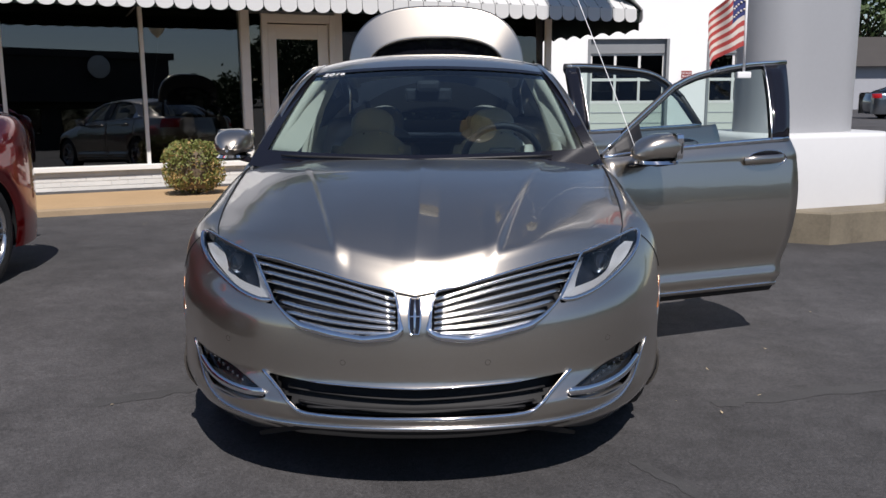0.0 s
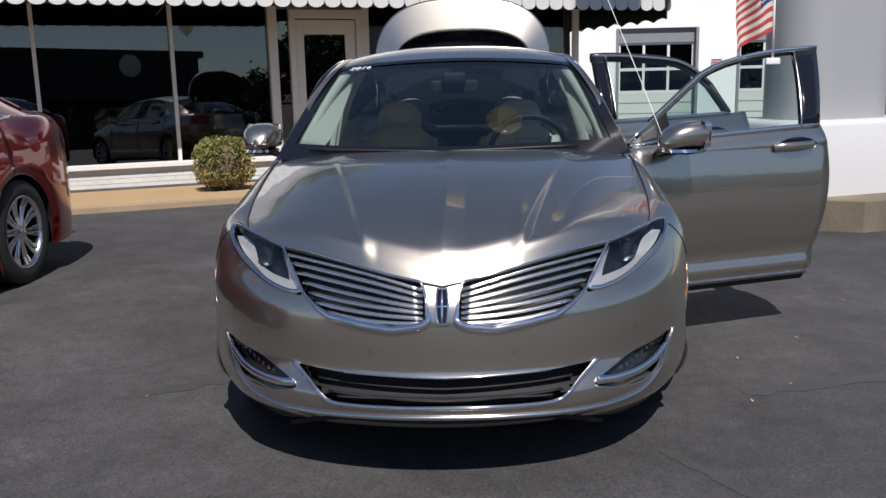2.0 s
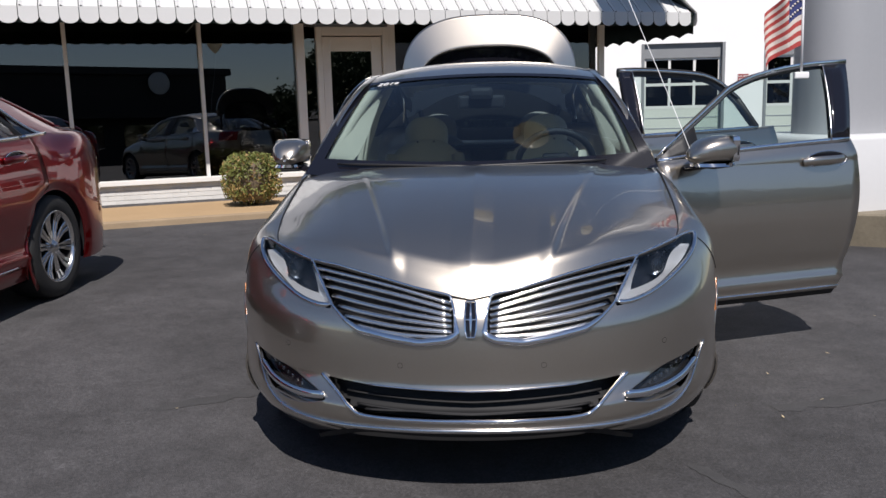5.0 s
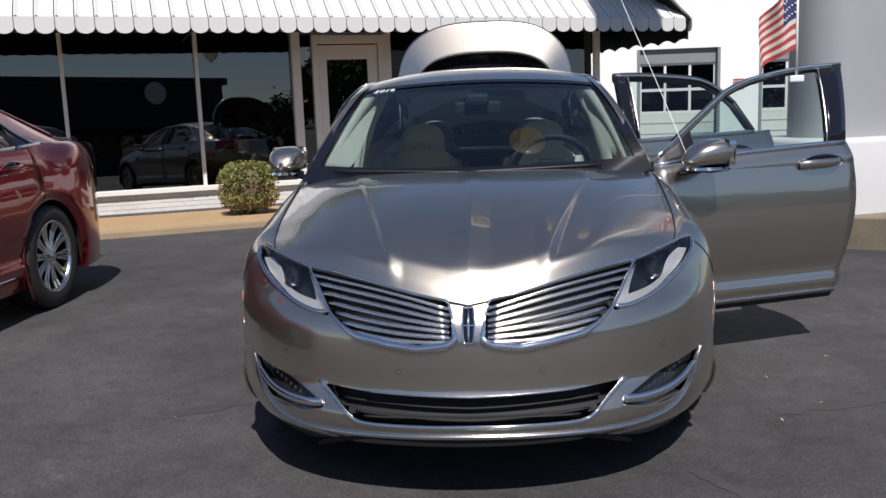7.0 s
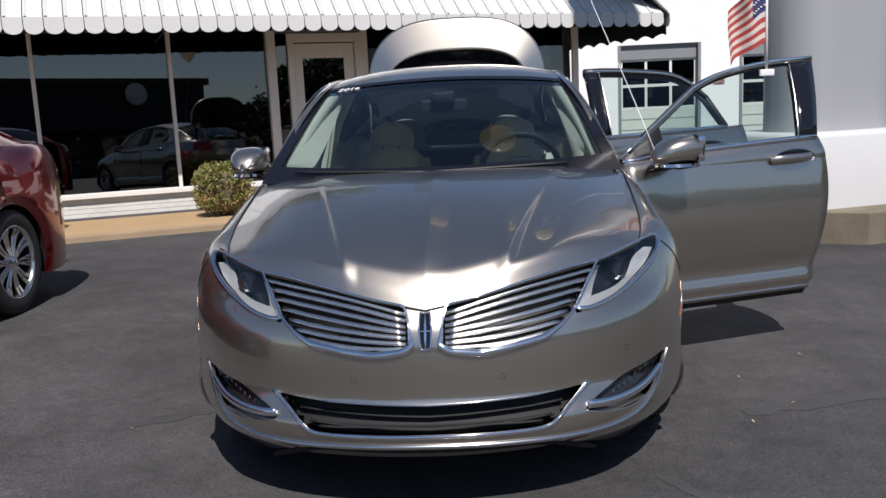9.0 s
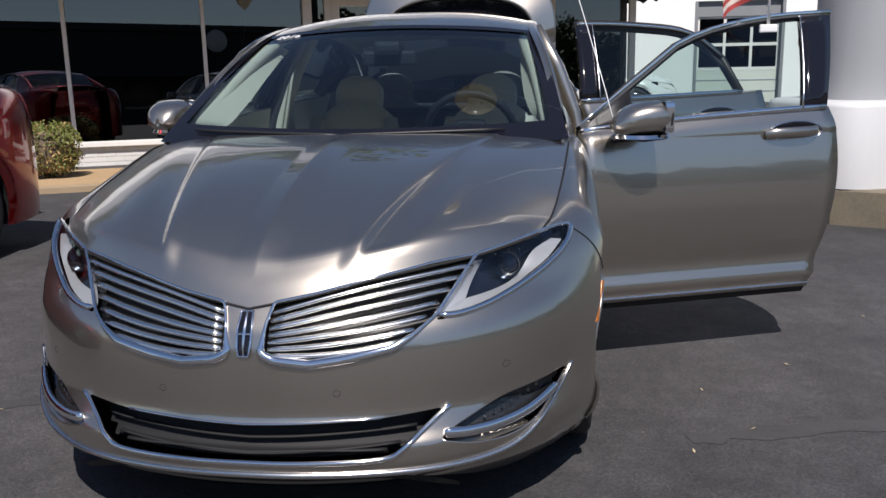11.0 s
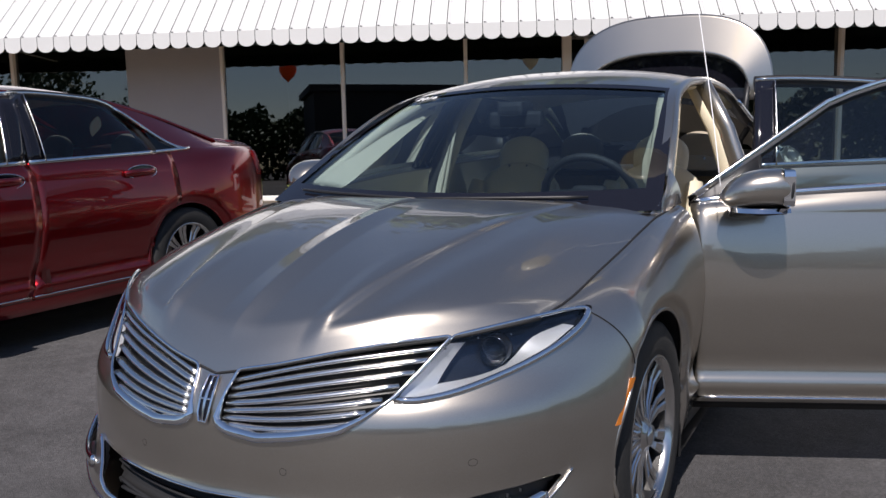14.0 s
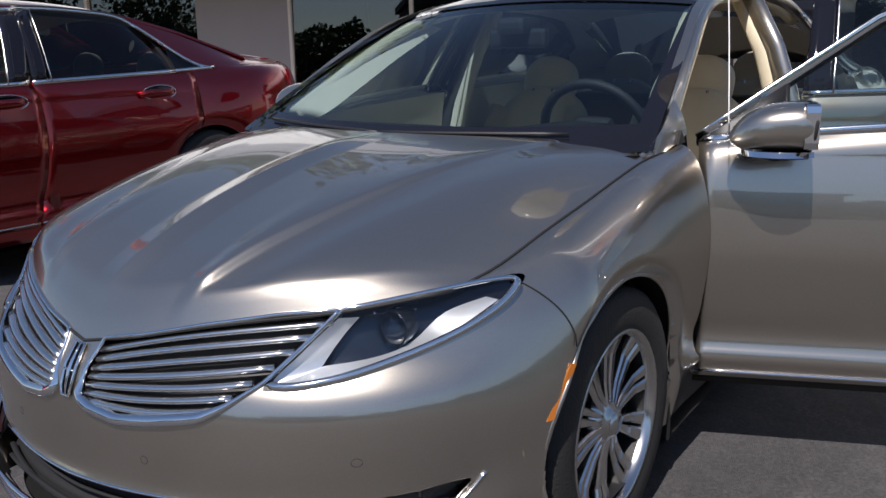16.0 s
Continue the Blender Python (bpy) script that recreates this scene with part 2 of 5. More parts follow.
RAIL_Z = [(1.42, .965), (1.8, 1.20), (2.2, 1.373), (2.5, 1.420), (2.8, 1.432), (3.2, 1.412), (3.7, 1.318), (4.1, 1.19), (4.4, 1.085)]
WHEEL_Y, WHEEL_Z, ARCH = (0.965, 3.815), 0.338, 0.374
BASE = 0.66
TURN_IN, ROUND = 0.638, 0.74


def fuller(x):
    """How far the bumper's corners stand out before the plain round of the nose."""
    return .018 * smooth(.22, .60, abs(x)) * (1 - smooth(.66, .90, abs(x)))


def wrap(phi, z):
    """The nose in plan at height z: phi 0 at the middle, 90 degrees on the flank."""
    s, c = math.sin(abs(phi)), math.cos(phi)
    x = spl(WIDTH, z) * s ** (1 / 1.1)
    return math.copysign(x, phi), spl(NOSE, z) + TURN_IN * (1 - max(0.0, c) ** (2 * ROUND)) - fuller(x) * (1 - smooth(.56, .68, z))


def nose_y(x, z):
    s = min(1.0, abs(x) / spl(WIDTH, z)) ** 1.1
    return spl(NOSE, z) + TURN_IN * (1 - max(0.0, 1 - s * s) ** ROUND) - fuller(x) * (1 - smooth(.56, .68, z))


def on_nose(x, z, off=0.0):
    """A place on the nose at (x, z), off metres outward."""
    e = 0.004
    p = Vector((x, nose_y(x, z), z))
    a, b = Vector((x + e, nose_y(x + e, z), z)) - p, Vector((x, nose_y(x, z + e), z + e)) - p
    return p + a.cross(b).normalized() * off


def flank_x(y, z):
    f = smooth(1.1, 1.5, y) * (1 - smooth(3.75, 4.3, y))
    return spl(WIDTH, z) * (1 - f) + spl(DOOR, z) * f


def side_x(y, z):
    """Half the body's width at (y, z), round the nose's corner and along the flank."""
    d = y - spl(NOSE, z)
    if d >= TURN_IN:
        return flank_x(y, z)
    return wrap(math.acos(min(1.0, max(0.0, 1 - d / TURN_IN) ** (1 / (2 * ROUND)))), z)[0]


def flank(y, r):
    """The closed body's side: r 0 at the sill, 1 at the shoulder's start, 2 at the beltline or bonnet edge."""
    tail = 0.0
    if y > 4.10:
        t = (y - 4.10) / 0.825
        tail = 1 - math.sqrt(max(0.0, 1 - min(1.0, t) ** 2.2))
    if r <= 1:
        z = 0.2 + (BASE - 0.2) * r
        x = flank_x(y, z)
    else:
        t = (r - 1) * math.pi / 2
        x0, x1, z1 = flank_x(y, BASE), lerp(EDGE_X, y) if y < 0.6 else spl(EDGE_X, y), spl(EDGE_Z, y)
        power = 1.15 + 0.55 * smooth(1.3, 1.7, y)
        x, z = x0 - (x0 - x1) * (1 - math.cos(t) ** (2 / (2 + power * 0.2))), BASE + (z1 - BASE) * math.sin(t) ** (1 / power)
        # the doors carry a crease below the belt
        f = smooth(1.50, 1.75, y) * (1 - smooth(3.8, 4.4, y))
        if f:
            k = (r - 1) / .62
            xc = x0 - .032
            if k <= 1:
                xd, zd = x0 + (xc - x0) * k * k, BASE + (CREASE - BASE) * k
            else:
                k = (r - 1.62) / .38
                xd, zd = xc + (x1 - xc) * k + .010 * math.sin(math.pi * k) * (1 - k), CREASE + (z1 - CREASE) * k + .006 * math.sin(math.pi * k)
            x, z = x + (xd - x) * f, z + (zd - z) * f
    return Vector((x * (1 - 0.42 * tail), y, z))


def arch_drop(ob_me, inner_only=True):
    """Opens the wheel arches in a flank's mesh: points inside slide out to the arch, faces inside go."""
    bm = bmesh.new()
    bm.from_mesh(ob_me)
    gone = set()
    for v in bm.verts:
        for wy in WHEEL_Y:
            d = Vector((v.co.y - wy, v.co.z - WHEEL_Z))
            if d.length < ARCH and abs(v.co.x) > 0.5:
                gone.add(v)
    dead = [f for f in bm.faces if all(v in gone for v in f.verts)]
    bmesh.ops.delete(bm, geom=dead, context="FACES")
    for v in gone:
        if v.is_valid:
            wy = min(WHEEL_Y, key=lambda w: abs(w - v.co.y))
            d = Vector((v.co.y - wy, v.co.z - WHEEL_Z)).normalized() * ARCH
            v.co.y, v.co.z = wy + d.x, WHEEL_Z + d.y
    bmesh.ops.delete(bm, geom=[v for v in bm.verts if not v.link_faces], context="VERTS")
    for v in bm.verts:
        for wy in WHEEL_Y:
            d = Vector((v.co.y - wy, v.co.z - WHEEL_Z)).length
            if d < ARCH + .042 and abs(v.co.x) > .5:
                v.co.x -= math.copysign(.024 * smooth(-.33, -.2, v.co.y - wy) * (1 - max(0.0, d - ARCH) / .042) ** 1.3, v.co.x)
    bm.to_mesh(ob_me)
    bm.free()
    return ob_me


GRILLE = [(.065, .660), (.17, .680), (.313, .713), (.448, .737), (.553, .746), (.463, .616), (.409, .575), (.362, .550), (.253, .530), (.164, .519), (.077, .529), (.043, .545), (.051, .61)]
HEADLAMP = [(.556, .746), (.662, .767), (.759, .783), (.796, .776), (.782, .732), (.719, .682), (.613, .634), (.522, .614), (.466, .616)]
INTAKE = [(.490, .386), (.335, .374), (.0, .366), (-.335, .374), (-.490, .386), (-.390, .304), (-.34, .286), (.0, .290), (.34, .286), (.390, .304)]
FOG = [(.486, .322), (.53, .298), (.61, .284), (.680, .290), (.735, .322), (.792, .404), (.72, .398), (.640, .388), (.575, .366)]


def mirrored(pts):
    return [(-x, z) for x, z in pts]


def both(pts):
    return (pts, mirrored(pts))


def cornered(poly, cut=.010):
    """The outline with each corner slightly rounded."""
    out, n = [], len(poly)
    for i in range(n):
        a, p, b = (Vector(poly[(i + k) % n]) for k in (-1, 0, 1))
        u, w = (a - p), (b - p)
        p0, p1 = p + u.normalized() * min(cut, u.length * .35), p + w.normalized() * min(cut, w.length * .35)
        out += [tuple(p0.lerp(p, .5).lerp(p.lerp(p1, .5), t) if 0 < t < 1 else (p0 if t == 0 else p1)) for t in (0, .5, 1)]
        m = (p1 + (b - w.normalized() * min(cut, w.length * .35))) / 2
        out.append(tuple(m))
    return out


def softened(poly):
    return [(a.x, a.y) for a in rounded_path([(x, z, 0) for x, z in poly], 4)]


HOLES = [INTAKE] + [cornered(p) for p in both(GRILLE)] + [softened(p) for p in (*both(HEADLAMP), *both(FOG))]
SPANS = [(min(x for x, z in p), max(x for x, z in p), min(z for x, z in p), max(z for x, z in p)) for p in HOLES]


def in_hole(quad):
    c = sum(quad, Vector()) / 4
    return c.y < 1.0 and any(a < c.x < b and d < c.z < e and inside(p, c.x, c.z) for p, (a, b, d, e) in zip(HOLES, SPANS))


def trim_holes(me, on_front=True):
    """Draws the ragged rims of the openings onto their outlines."""
    bm = bmesh.new()
    bm.from_mesh(me)
    for v in bm.verts:
        if v.co.y > 1.0 or not any(e.is_boundary for e in v.link_edges):
            continue
        best = None
        for p, (a, b, d, e) in zip(HOLES, SPANS):
            if a - .015 < v.co.x < b + .015 and d - .015 < v.co.z < e + .015:
                for (x0, z0), (x1, z1) in zip(p, p[1:] + p[:1]):
                    dx, dz = x1 - x0, z1 - z0
                    k = min(1.0, max(0.0, ((v.co.x - x0) * dx + (v.co.z - z0) * dz) / (dx * dx + dz * dz)))
                    q = (x0 + dx * k, z0 + dz * k)
                    gap = math.hypot(q[0] - v.co.x, q[1] - v.co.z)
                    if best is None or gap < best[0]:
                        best = (gap, q)
        if best and best[0] < .011:
            x, z = best[1]
            v.co = (x, nose_y(x, z) if on_front else v.co.y, z)
    bm.to_mesh(me)
    bm.free()
    return me


def patch(name, poly, off, pitch=0.012, grow=0.0):
    """A sheet that follows the nose inside a front-view outline."""
    xs, zs = [p[0] for p in poly], [p[1] for p in poly]
    x0, x1, z0, z1 = min(xs) - grow, max(xs) + grow, min(zs) - grow, max(zs) + grow
    nx, nz = max(2, round((x1 - x0) / pitch)), max(2, round((z1 - z0) / pitch))
    def keep(q):
        c = sum(q, Vector()) / 4
        return not any(inside(poly, c.x + dx, c.z + dz) for dx, dz in ((0, 0), (grow, 0), (-grow, 0), (0, grow), (0, -grow)))
    me = grid(name, lambda u, v: Vector((u, nose_y(u, v), v)), steps(x0, x1, nx), steps(z0, z1, nz), keep)
    for v in me.vertices:
        v.co = on_nose(v.co.x, v.co.z, off)
    return me


def lerp3(p, v):
    """Along a bend through three places."""
    return p[0] * ((1 - v) * (1 - 2 * v)) + p[1] * (4 * v * (1 - v)) + p[2] * (v * (2 * v - 1))


def bonnet(s, t):
    """The bonnet: s across -1 to 1, t from nose to windscreen."""
    a = abs(s)
    xf = .713 * a
    zf = spl(HOOD_FRONT, xf)
    yf, yr = nose_y(xf, zf), lerp([(0, 1.175), (.4, 1.205), (.75, 1.30), (.9, 1.34), (1, 1.345)], a)
    y = yf + (yr - yf) * t
    ye = .525 + (1.33 - .525) * t
    x = a * lerp(EDGE_X, ye)
    zc = spl([(0, .648), (.02, .683), (.035, .704), (.05, .718), (.08, .740), (.2, .808), (.4, .885), (.6, .938), (.8, .972), (1, .990)], t)
    ze = spl(EDGE_Z, ye)
    mix = a ** 4.6
    z = zc + (ze - zc) * mix + (zf - (.648 + (.772 - .648) * mix)) * (1 - t) ** 5
    z += .014 * smooth(-.02, .11, t) * smooth(0, .03, t) * (1 - smooth(.2, .9, t)) * smooth(.1, .5, a) * (1 - smooth(.55, 1, a))
    # outboard of the ridges the front rolls over at a soft edge
    edge = spl([(.2, .04), (.36, .038), (.66, .045), (.8, .07), (1, .10)], a)
    lip = t / edge if t < edge else max(0.0, 1 - (t - edge) / .42) ** 1.6
    z += .012 * lip * smooth(.29, .37, a) * (1 - smooth(.80, 1.0, a))
    z += .010 * math.sin(math.pi * max(0.0, (a - .40) / .60)) ** 1.3 * math.sin(math.pi * t)
    fade = smooth(0.03, 0.075, t) * (1 - 0.72 * smooth(.08, 0.9, t))
    line = .258 + .28 * t
    z += 0.015 * fade * (1 - smooth(line - 0.012, line + 0.010, x))
    z += 0.012 * smooth(0.03, 0.12, t) * (1 - smooth(.75, 1.0, t)) * max(0.0, 1 - x / 0.075) ** 1.2
    z -= 0.010 * fade * math.exp(-((x - line - 0.05) / 0.07) ** 2)
    return Vector((math.copysign(x, s), y, z))


def screen(s, v):
    """The windscreen: s across, v from cowl to roof."""
    a = s * s
    x = s * (.778 + (.632 - .778) * v)
    y = (1.20 + .20 * a) * (1 - v) + (2.09 + .09 * a) * v
    z = (.975 + .02 * a) * (1 - v) + (1.405 - .038 * a) * v + 0.045 * 4 * v * (1 - v) * 0.5
    return Vector((x, y, z))


def roof(s, v):
    a = abs(s)
    y = 2.09 + .09 * s * s + (3.62 - 2.09 - .09 * s * s) * v
    zc = spl([(2.09, 1.405), (2.3, 1.452), (2.6, 1.488), (2.9, 1.494), (3.2, 1.476), (3.62, 1.41)], y)
    ze, xe = spl(RAIL_Z, y), spl(RAIL_X, y)
    top = zc - (zc - ze) * a ** 2.6
    return Vector((s * xe, y, top))


def backlight(s, v):
    a = s * s
    x = s * (.58 + .06 * v)
    y = 3.62 + .78 * v - .12 * a * v
    z = spl([(0, 1.41), (.5, 1.275), (1, 1.12)], v) - .05 * a
    return Vector((x, y, z))


def wheel(parent, y, side, spokes, radius=0.338, turn=0.0):
    """A wheel with its tyre, at the flank of the car; side 1 or -1."""
    R, r = radius, radius - 0.112
    w = part("wheel", lathe("wheel", [(-.010, r - .008), (.004, r - .006), (.013, r + .001), (.018, r + .006), (.012, r + .012), (-.010, r + .012), (-.010, r - .008)]), ALLOY, parent)
    w.matrix_basis = pose(side * .857, y, R, turn, 0, 0 if side > 0 else 180)
    part("tyre", lathe("tyre", [(.012, r + .004), (.018, r + .02), (.020, r + .05), (.014, R - .022), (.0, R - .004), (-.03, R), (-.17, R), (-.20, R - .01), (-.215, R - .05), (-.20, r + .004), (-.1, r)], 64), RUBBER, w)
    for i in range(spokes):
        bm = bmesh.new()
        for k in (-1, 1):
            rows = []
            for q, half, shift, x0 in ((.040, .0075, .008, -.010), (.10, .0108, .0120, -.018), (.17, .0150, .0170, -.018), (r - .012, .0195, .0218, -.006), (r + .004, .0185, .0222, -.005)):
                rows.append([bm.verts.new((x0 + dx, q, k * shift + half * u)) for u, dx in ((-1, -.024), (-.88, -.005), (-.55, 0), (.55, 0), (.88, -.005), (1, -.024))])
            for c, d in zip(rows, rows[1:]):
                for j in range(5):
                    bm.faces.new((c[j], c[j + 1], d[j + 1], d[j]))
        part("spoke", bm, ALLOY, w, pose_=pose(0, 0, 0, 360 * i / spokes))
    part("hub", lathe("hub", [(-.05, .07), (-.02, .066), (-.012, .05), (-.004, .036), (.004, .03), (.006, .0)], 32), ALLOY, w)
    part("hub_cap", lathe("hub_cap", [(.004, .031), (.010, .028), (.012, .0)], 24), SATIN, w)
    for i in range(5):
        t = 2 * math.pi * i / 5
        part("wheel_nut", lathe("wheel_nut", [(-.02, .010), (.0, .009), (.002, .0)], 8), SATIN, w, pose_=pose(-.012, .052 * math.cos(t), .052 * math.sin(t)))
    part("brake_disc", lathe("brake_disc", [(-.10, .0), (-.10, .15), (-.115, .15), (-.115, .0)], 40), LAMP_DARK, w, "grey steel brake disc")
    part("rim_barrel", lathe("rim_barrel", [(-.01, r - .006), (-.12, r - .012), (-.19, r - .010), (-.20, .16), (-.20, .0)], 48), BLACK, w, "black inner barrel")
    return w


def window_top(y):
    """The side glass's upper line, which runs out in a point behind the rear door."""
    return spl(RAIL_Z, y) - .012 - max(0.0, spl(RAIL_Z, y) - .012 - spl(EDGE_Z, y)) * smooth(3.25, 3.93, y) ** 1.6


def door(car, y0, y1, side, paint, open_degrees, trim=CREAM, front=True):
    """A door: skin, inner trim, glass with its chrome frame, handle. Hinged at its front edge."""
    hinge = Vector((.86, y0 + .02, 0))
    rs = [.155 + .845 * i / 18 for i in range(19)] + [1 + i / 14 for i in range(1, 15)]
    ys = steps(y0, y1, 22)
    rs = sorted(rs + [1.585, 1.60, 1.62, 1.64, 1.655])
    def skew(p):
        w = (p.y - y0) / (y1 - y0)
        return p + Vector((0, spl([(.29, -.055), (.37, -.03), (.6, .015), (.84, .034), (.93, .033), (1.0, .016), (1.05, 0)], p.z) * (w if front else 1 - w) ** 2, 0))
    skin = grid("door", lambda y, r: skew(flank(y, r)) - hinge, ys, rs)
    if not front:
        bm = bmesh.new()
        bm.from_mesh(skin)
        for v in bm.verts:
            d = Vector((v.co.y + hinge.y - WHEEL_Y[1], v.co.z - WHEEL_Z))
            if d.length < ARCH + .001:
                d = d.normalized() * (ARCH + .001)
                v.co.y, v.co.z = WHEEL_Y[1] + d.x - hinge.y, WHEEL_Z + d.y
            if d.length < ARCH + .042:
                v.co.x -= .024 * smooth(-.33, -.2, d.x) * (1 - (d.length - ARCH) / .042) ** 1.3
        bm.to_mesh(skin)
        bm.free()
    d = part("door", skin, paint, car, "open front door" if open_degrees and front else "")
    solid(d, 0.035)
    d.matrix_basis = Matrix.Translation(hinge if side > 0 else (-hinge.x, hinge.y, 0)) @ pose(0, 0, 0, 0, 0, -open_degrees * side) @ (Matrix.Identity(4) if side > 0 else Matrix.Diagonal((-1, 1, 1, 1)))
    # window frame: belt, front pillar line, roof line, rear edge
    top = []
    ya, yb = (1.53, y1 - .01) if front else (y0 + .01, 3.60)
    for y in steps(ya, yb, 14):
        w = (y - ya) / (yb - ya)
        top.append(Vector((spl(RAIL_X, y) + .018, y + (.135 if front else .06) * (w if front else 1 - w) ** 3, spl(RAIL_Z, y) - .012)))
    belt = [flank(y, 2.0) for y in steps(ya, yb, 14)]
    if front:
        knee = next(i for i, p in enumerate(top) if p.y > 2.0)
        for i in range(knee):
            top[i] = (belt[0] + Vector((0, 0, .008))).lerp(top[knee], i / knee)
    else:
        top = [Vector((p.x, p.y, min(p.z, window_top(p.y)))) for p in top]
    loop = [p - hinge for p in belt] + [p - hinge for p in top[::-1]]
    pane = grid("glass", lambda i, t: belt[int(i)].lerp(top[int(i)], t) + Vector((.012 * math.sin(math.pi * t) - .004, 0, 0)) - hinge, range(15), steps(0, 1, 6))
    g = part("glass", pane, SIDE_GLASS, d, "tinted window glass")
    g.visible_shadow = False
    part("window_frame", tube("window_frame", [p - hinge + Vector((-.008, 0, -.006)) for p in (top[2:] if front else top + [belt[14]])], .020 if front else .030, flat=(.6, 1)), BLACK, d)
    part("chrome_trim", tube("chrome_trim", [p - hinge + Vector((.018, 0, .004)) for p in top], .013 if front else .007, flat=(.13, 1)), BRIGHT, d, "bright chrome window trim")
    part("belt_trim", tube("belt_trim", [p - hinge + Vector((.006, 0, .0)) for p in belt], .013, flat=(.6, 1)), BRIGHT, d, "bright chrome belt trim")
    at = lambda row, f: row[int(f)].lerp(row[min(14, int(f) + 1)], f - int(f))
    f0, f1 = (12.6, 14) if front else (0, 1.5)
    solid(part("pillar_cover", grid("pillar_cover", lambda f, t: at(belt, f).lerp(at(top, f), t) + Vector((.014 + .012 * math.sin(math.pi * t), 0, 0)) - hinge, steps(f0, f1, 3), steps(0, 1, 6)), GLOSS_BLACK, d, "black pillar cover"), .03, -1)
    fe = f0 - .05 if front else f1 + .05
    part("pillar_edge", tube("pillar_edge", [at(belt, fe).lerp(at(top, fe), t) + Vector((.016 + .012 * math.sin(math.pi * t), 0, 0)) - hinge for t in steps(0, 1, 6)], .004), SATIN, d)
    if front:
        solid(part("mirror_sail", grid("mirror_sail", lambda i, t: belt[int(i)].lerp(top[int(i)], t) + Vector((.010, 0, 0)) - hinge, range(4), steps(0, 1, 3)), BLACK, d, "black mirror sail panel"), .006, 0)
        q0, q1 = belt[3] - hinge, top[3] - hinge
        part("quarter_divider", tube("quarter_divider", [q0, q1], .012), BLACK, d)
    # inner trim panel
    inner = grid("trim_panel", lambda y, r: flank(y, r) - hinge + Vector((-.055 - .02 * math.sin(math.pi * min(1, r / 2)), 0, 0)), steps(y0 + .02, y1 - .03, 8), [.35, .8, 1.2, 1.6, 1.95])
    part("trim_panel", inner, trim, d, "cream leather door trim")
    part("arm_rest", boxed("arm_rest", -.16, .25, .62, -.07, .85, .68, .02), trim, d)
    # handle
    hy = (y1 - .185) if front else (y0 + .77)
    c = flank(hy, 1.64) - hinge
    part("handle_cup", lathe("handle_cup", [(-.004, .052), (-.002, .045), (-.006, .0)], 24), GLOSS_BLACK, d, pose_=Matrix.Translation(c + Vector((.004, .02, 0))) @ Matrix.Diagonal((1, 2.3, .85, 1)))
    hp = [c + Vector((.006, -.12, -.006)), c + Vector((.030, -.08, .0)), c + Vector((.038, 0, .003)), c + Vector((.030, .08, .004)), c + Vector((.008, .115, .004))]
    part("handle_rim", tube("handle_rim", [c + Vector((.003, .025 + .122 * math.cos(t), .001 + .043 * math.sin(t))) for t in steps(0, 2 * math.pi * 27 / 28, 27)], .0035, True, 6), CHROME, d, "thin chrome rim round the handle cup")
    h = part("handle", tube("handle", rounded_path(hp, 5, False), .021, flat=(.6, 1)), paint, d)
    part("handle_insert", tube("handle_insert", [p + Vector((.002, 0, .012)) for p in rounded_path(hp, 5, False)], .006), CHROME, h, "chrome handle strip")
    # sill strip
    sp = [skew(flank(y, .190)) - hinge + Vector((.002, 0, 0)) for y in steps(y0 + .01, (y1 if front else 3.38), 12)]
    part("sill_strip", tube("sill_strip", sp, .0045), CHROME, d, "thin chrome sill strip")
    lip = part("lower_lip", grid("lower_lip", lambda i, v: sp[int(i)] + Vector((-.014 - .03 * v, 0, -.004 - .044 * v)), range(len(sp)), steps(0, 1, 2)), SEAM, d, "dark lower edge below the strip")
    solid(lip, .004)
    return d


def side_mirror(parent, side, paint, at, turn):
    """A door mirror: shell, lower skirt, chrome line, arm and glass. It sits on parent."""
    def shell(u, v):
        # u from nose to glass, v round the section
        k = max(.008, 1 - (1 - u) ** 3.0) ** .52 * (1 - .05 * smooth(.85, 1, u))
        cx, cz = math.cos(v), math.sin(v)
        cx, cz = math.copysign(abs(cx) ** .75, cx), math.copysign(abs(cz) ** .8, cz)
        top, low = -.045 + .119 * k, -.050 * min(1.0, 6 * u) ** .3 - .004 * u
        return Vector((.092 * k * cx, -.120 + .206 * u + .006 * cz * u, (top + low) / 2 + (top - low) / 2 * cz))
    m = part("side_mirror", grid("side_mirror", shell, [0, .01, .03, .06, .1, .16, .24, .34, .46, .6, .75, .88, .95, 1], steps(0, 2 * math.pi, 48)), paint, parent)
    m.matrix_basis = Matrix.Translation(at) @ pose(0, 0, 0, 0, 0, turn)
    part("mirror_glass", boxed("mirror_glass", -.088, .074, -.046, .088, .080, .070, .02), CHROME, m, "mirror glass")
    part("mirror_rim", tube("mirror_rim", [shell(1, t) for t in steps(0, 2 * math.pi * 47 / 48, 47)], .005, True, 6), BLACK, m)
    part("mirror_skirt", grid("mirror_skirt", lambda u, t: Vector(((.085 + .012 * t) * math.sin(u) - .01, .02 - .105 * math.cos(u), -.052 - .014 * t)), steps(-.5, 2.3, 24), steps(0, 1, 3)), CHROME, m, "chrome strip under the mirror")
    part("mirror_belly", tube("mirror_belly", [(-.02, -.06, -.062), (0, 0, -.066), (0, .075, -.062)], [.03, .052, .048], flat=(1.6, .3)), GLOSS_BLACK, m)
    part("mirror_arm", tube("mirror_arm", [(-.0, .0, -.062), (-.06, -.005, -.075), (-.12, -.035, -.085), (-.15, -.05, -.088)], [.026, .026, .03, .034], flat=(1.2, .5)), GLOSS_BLACK, m)
    return m


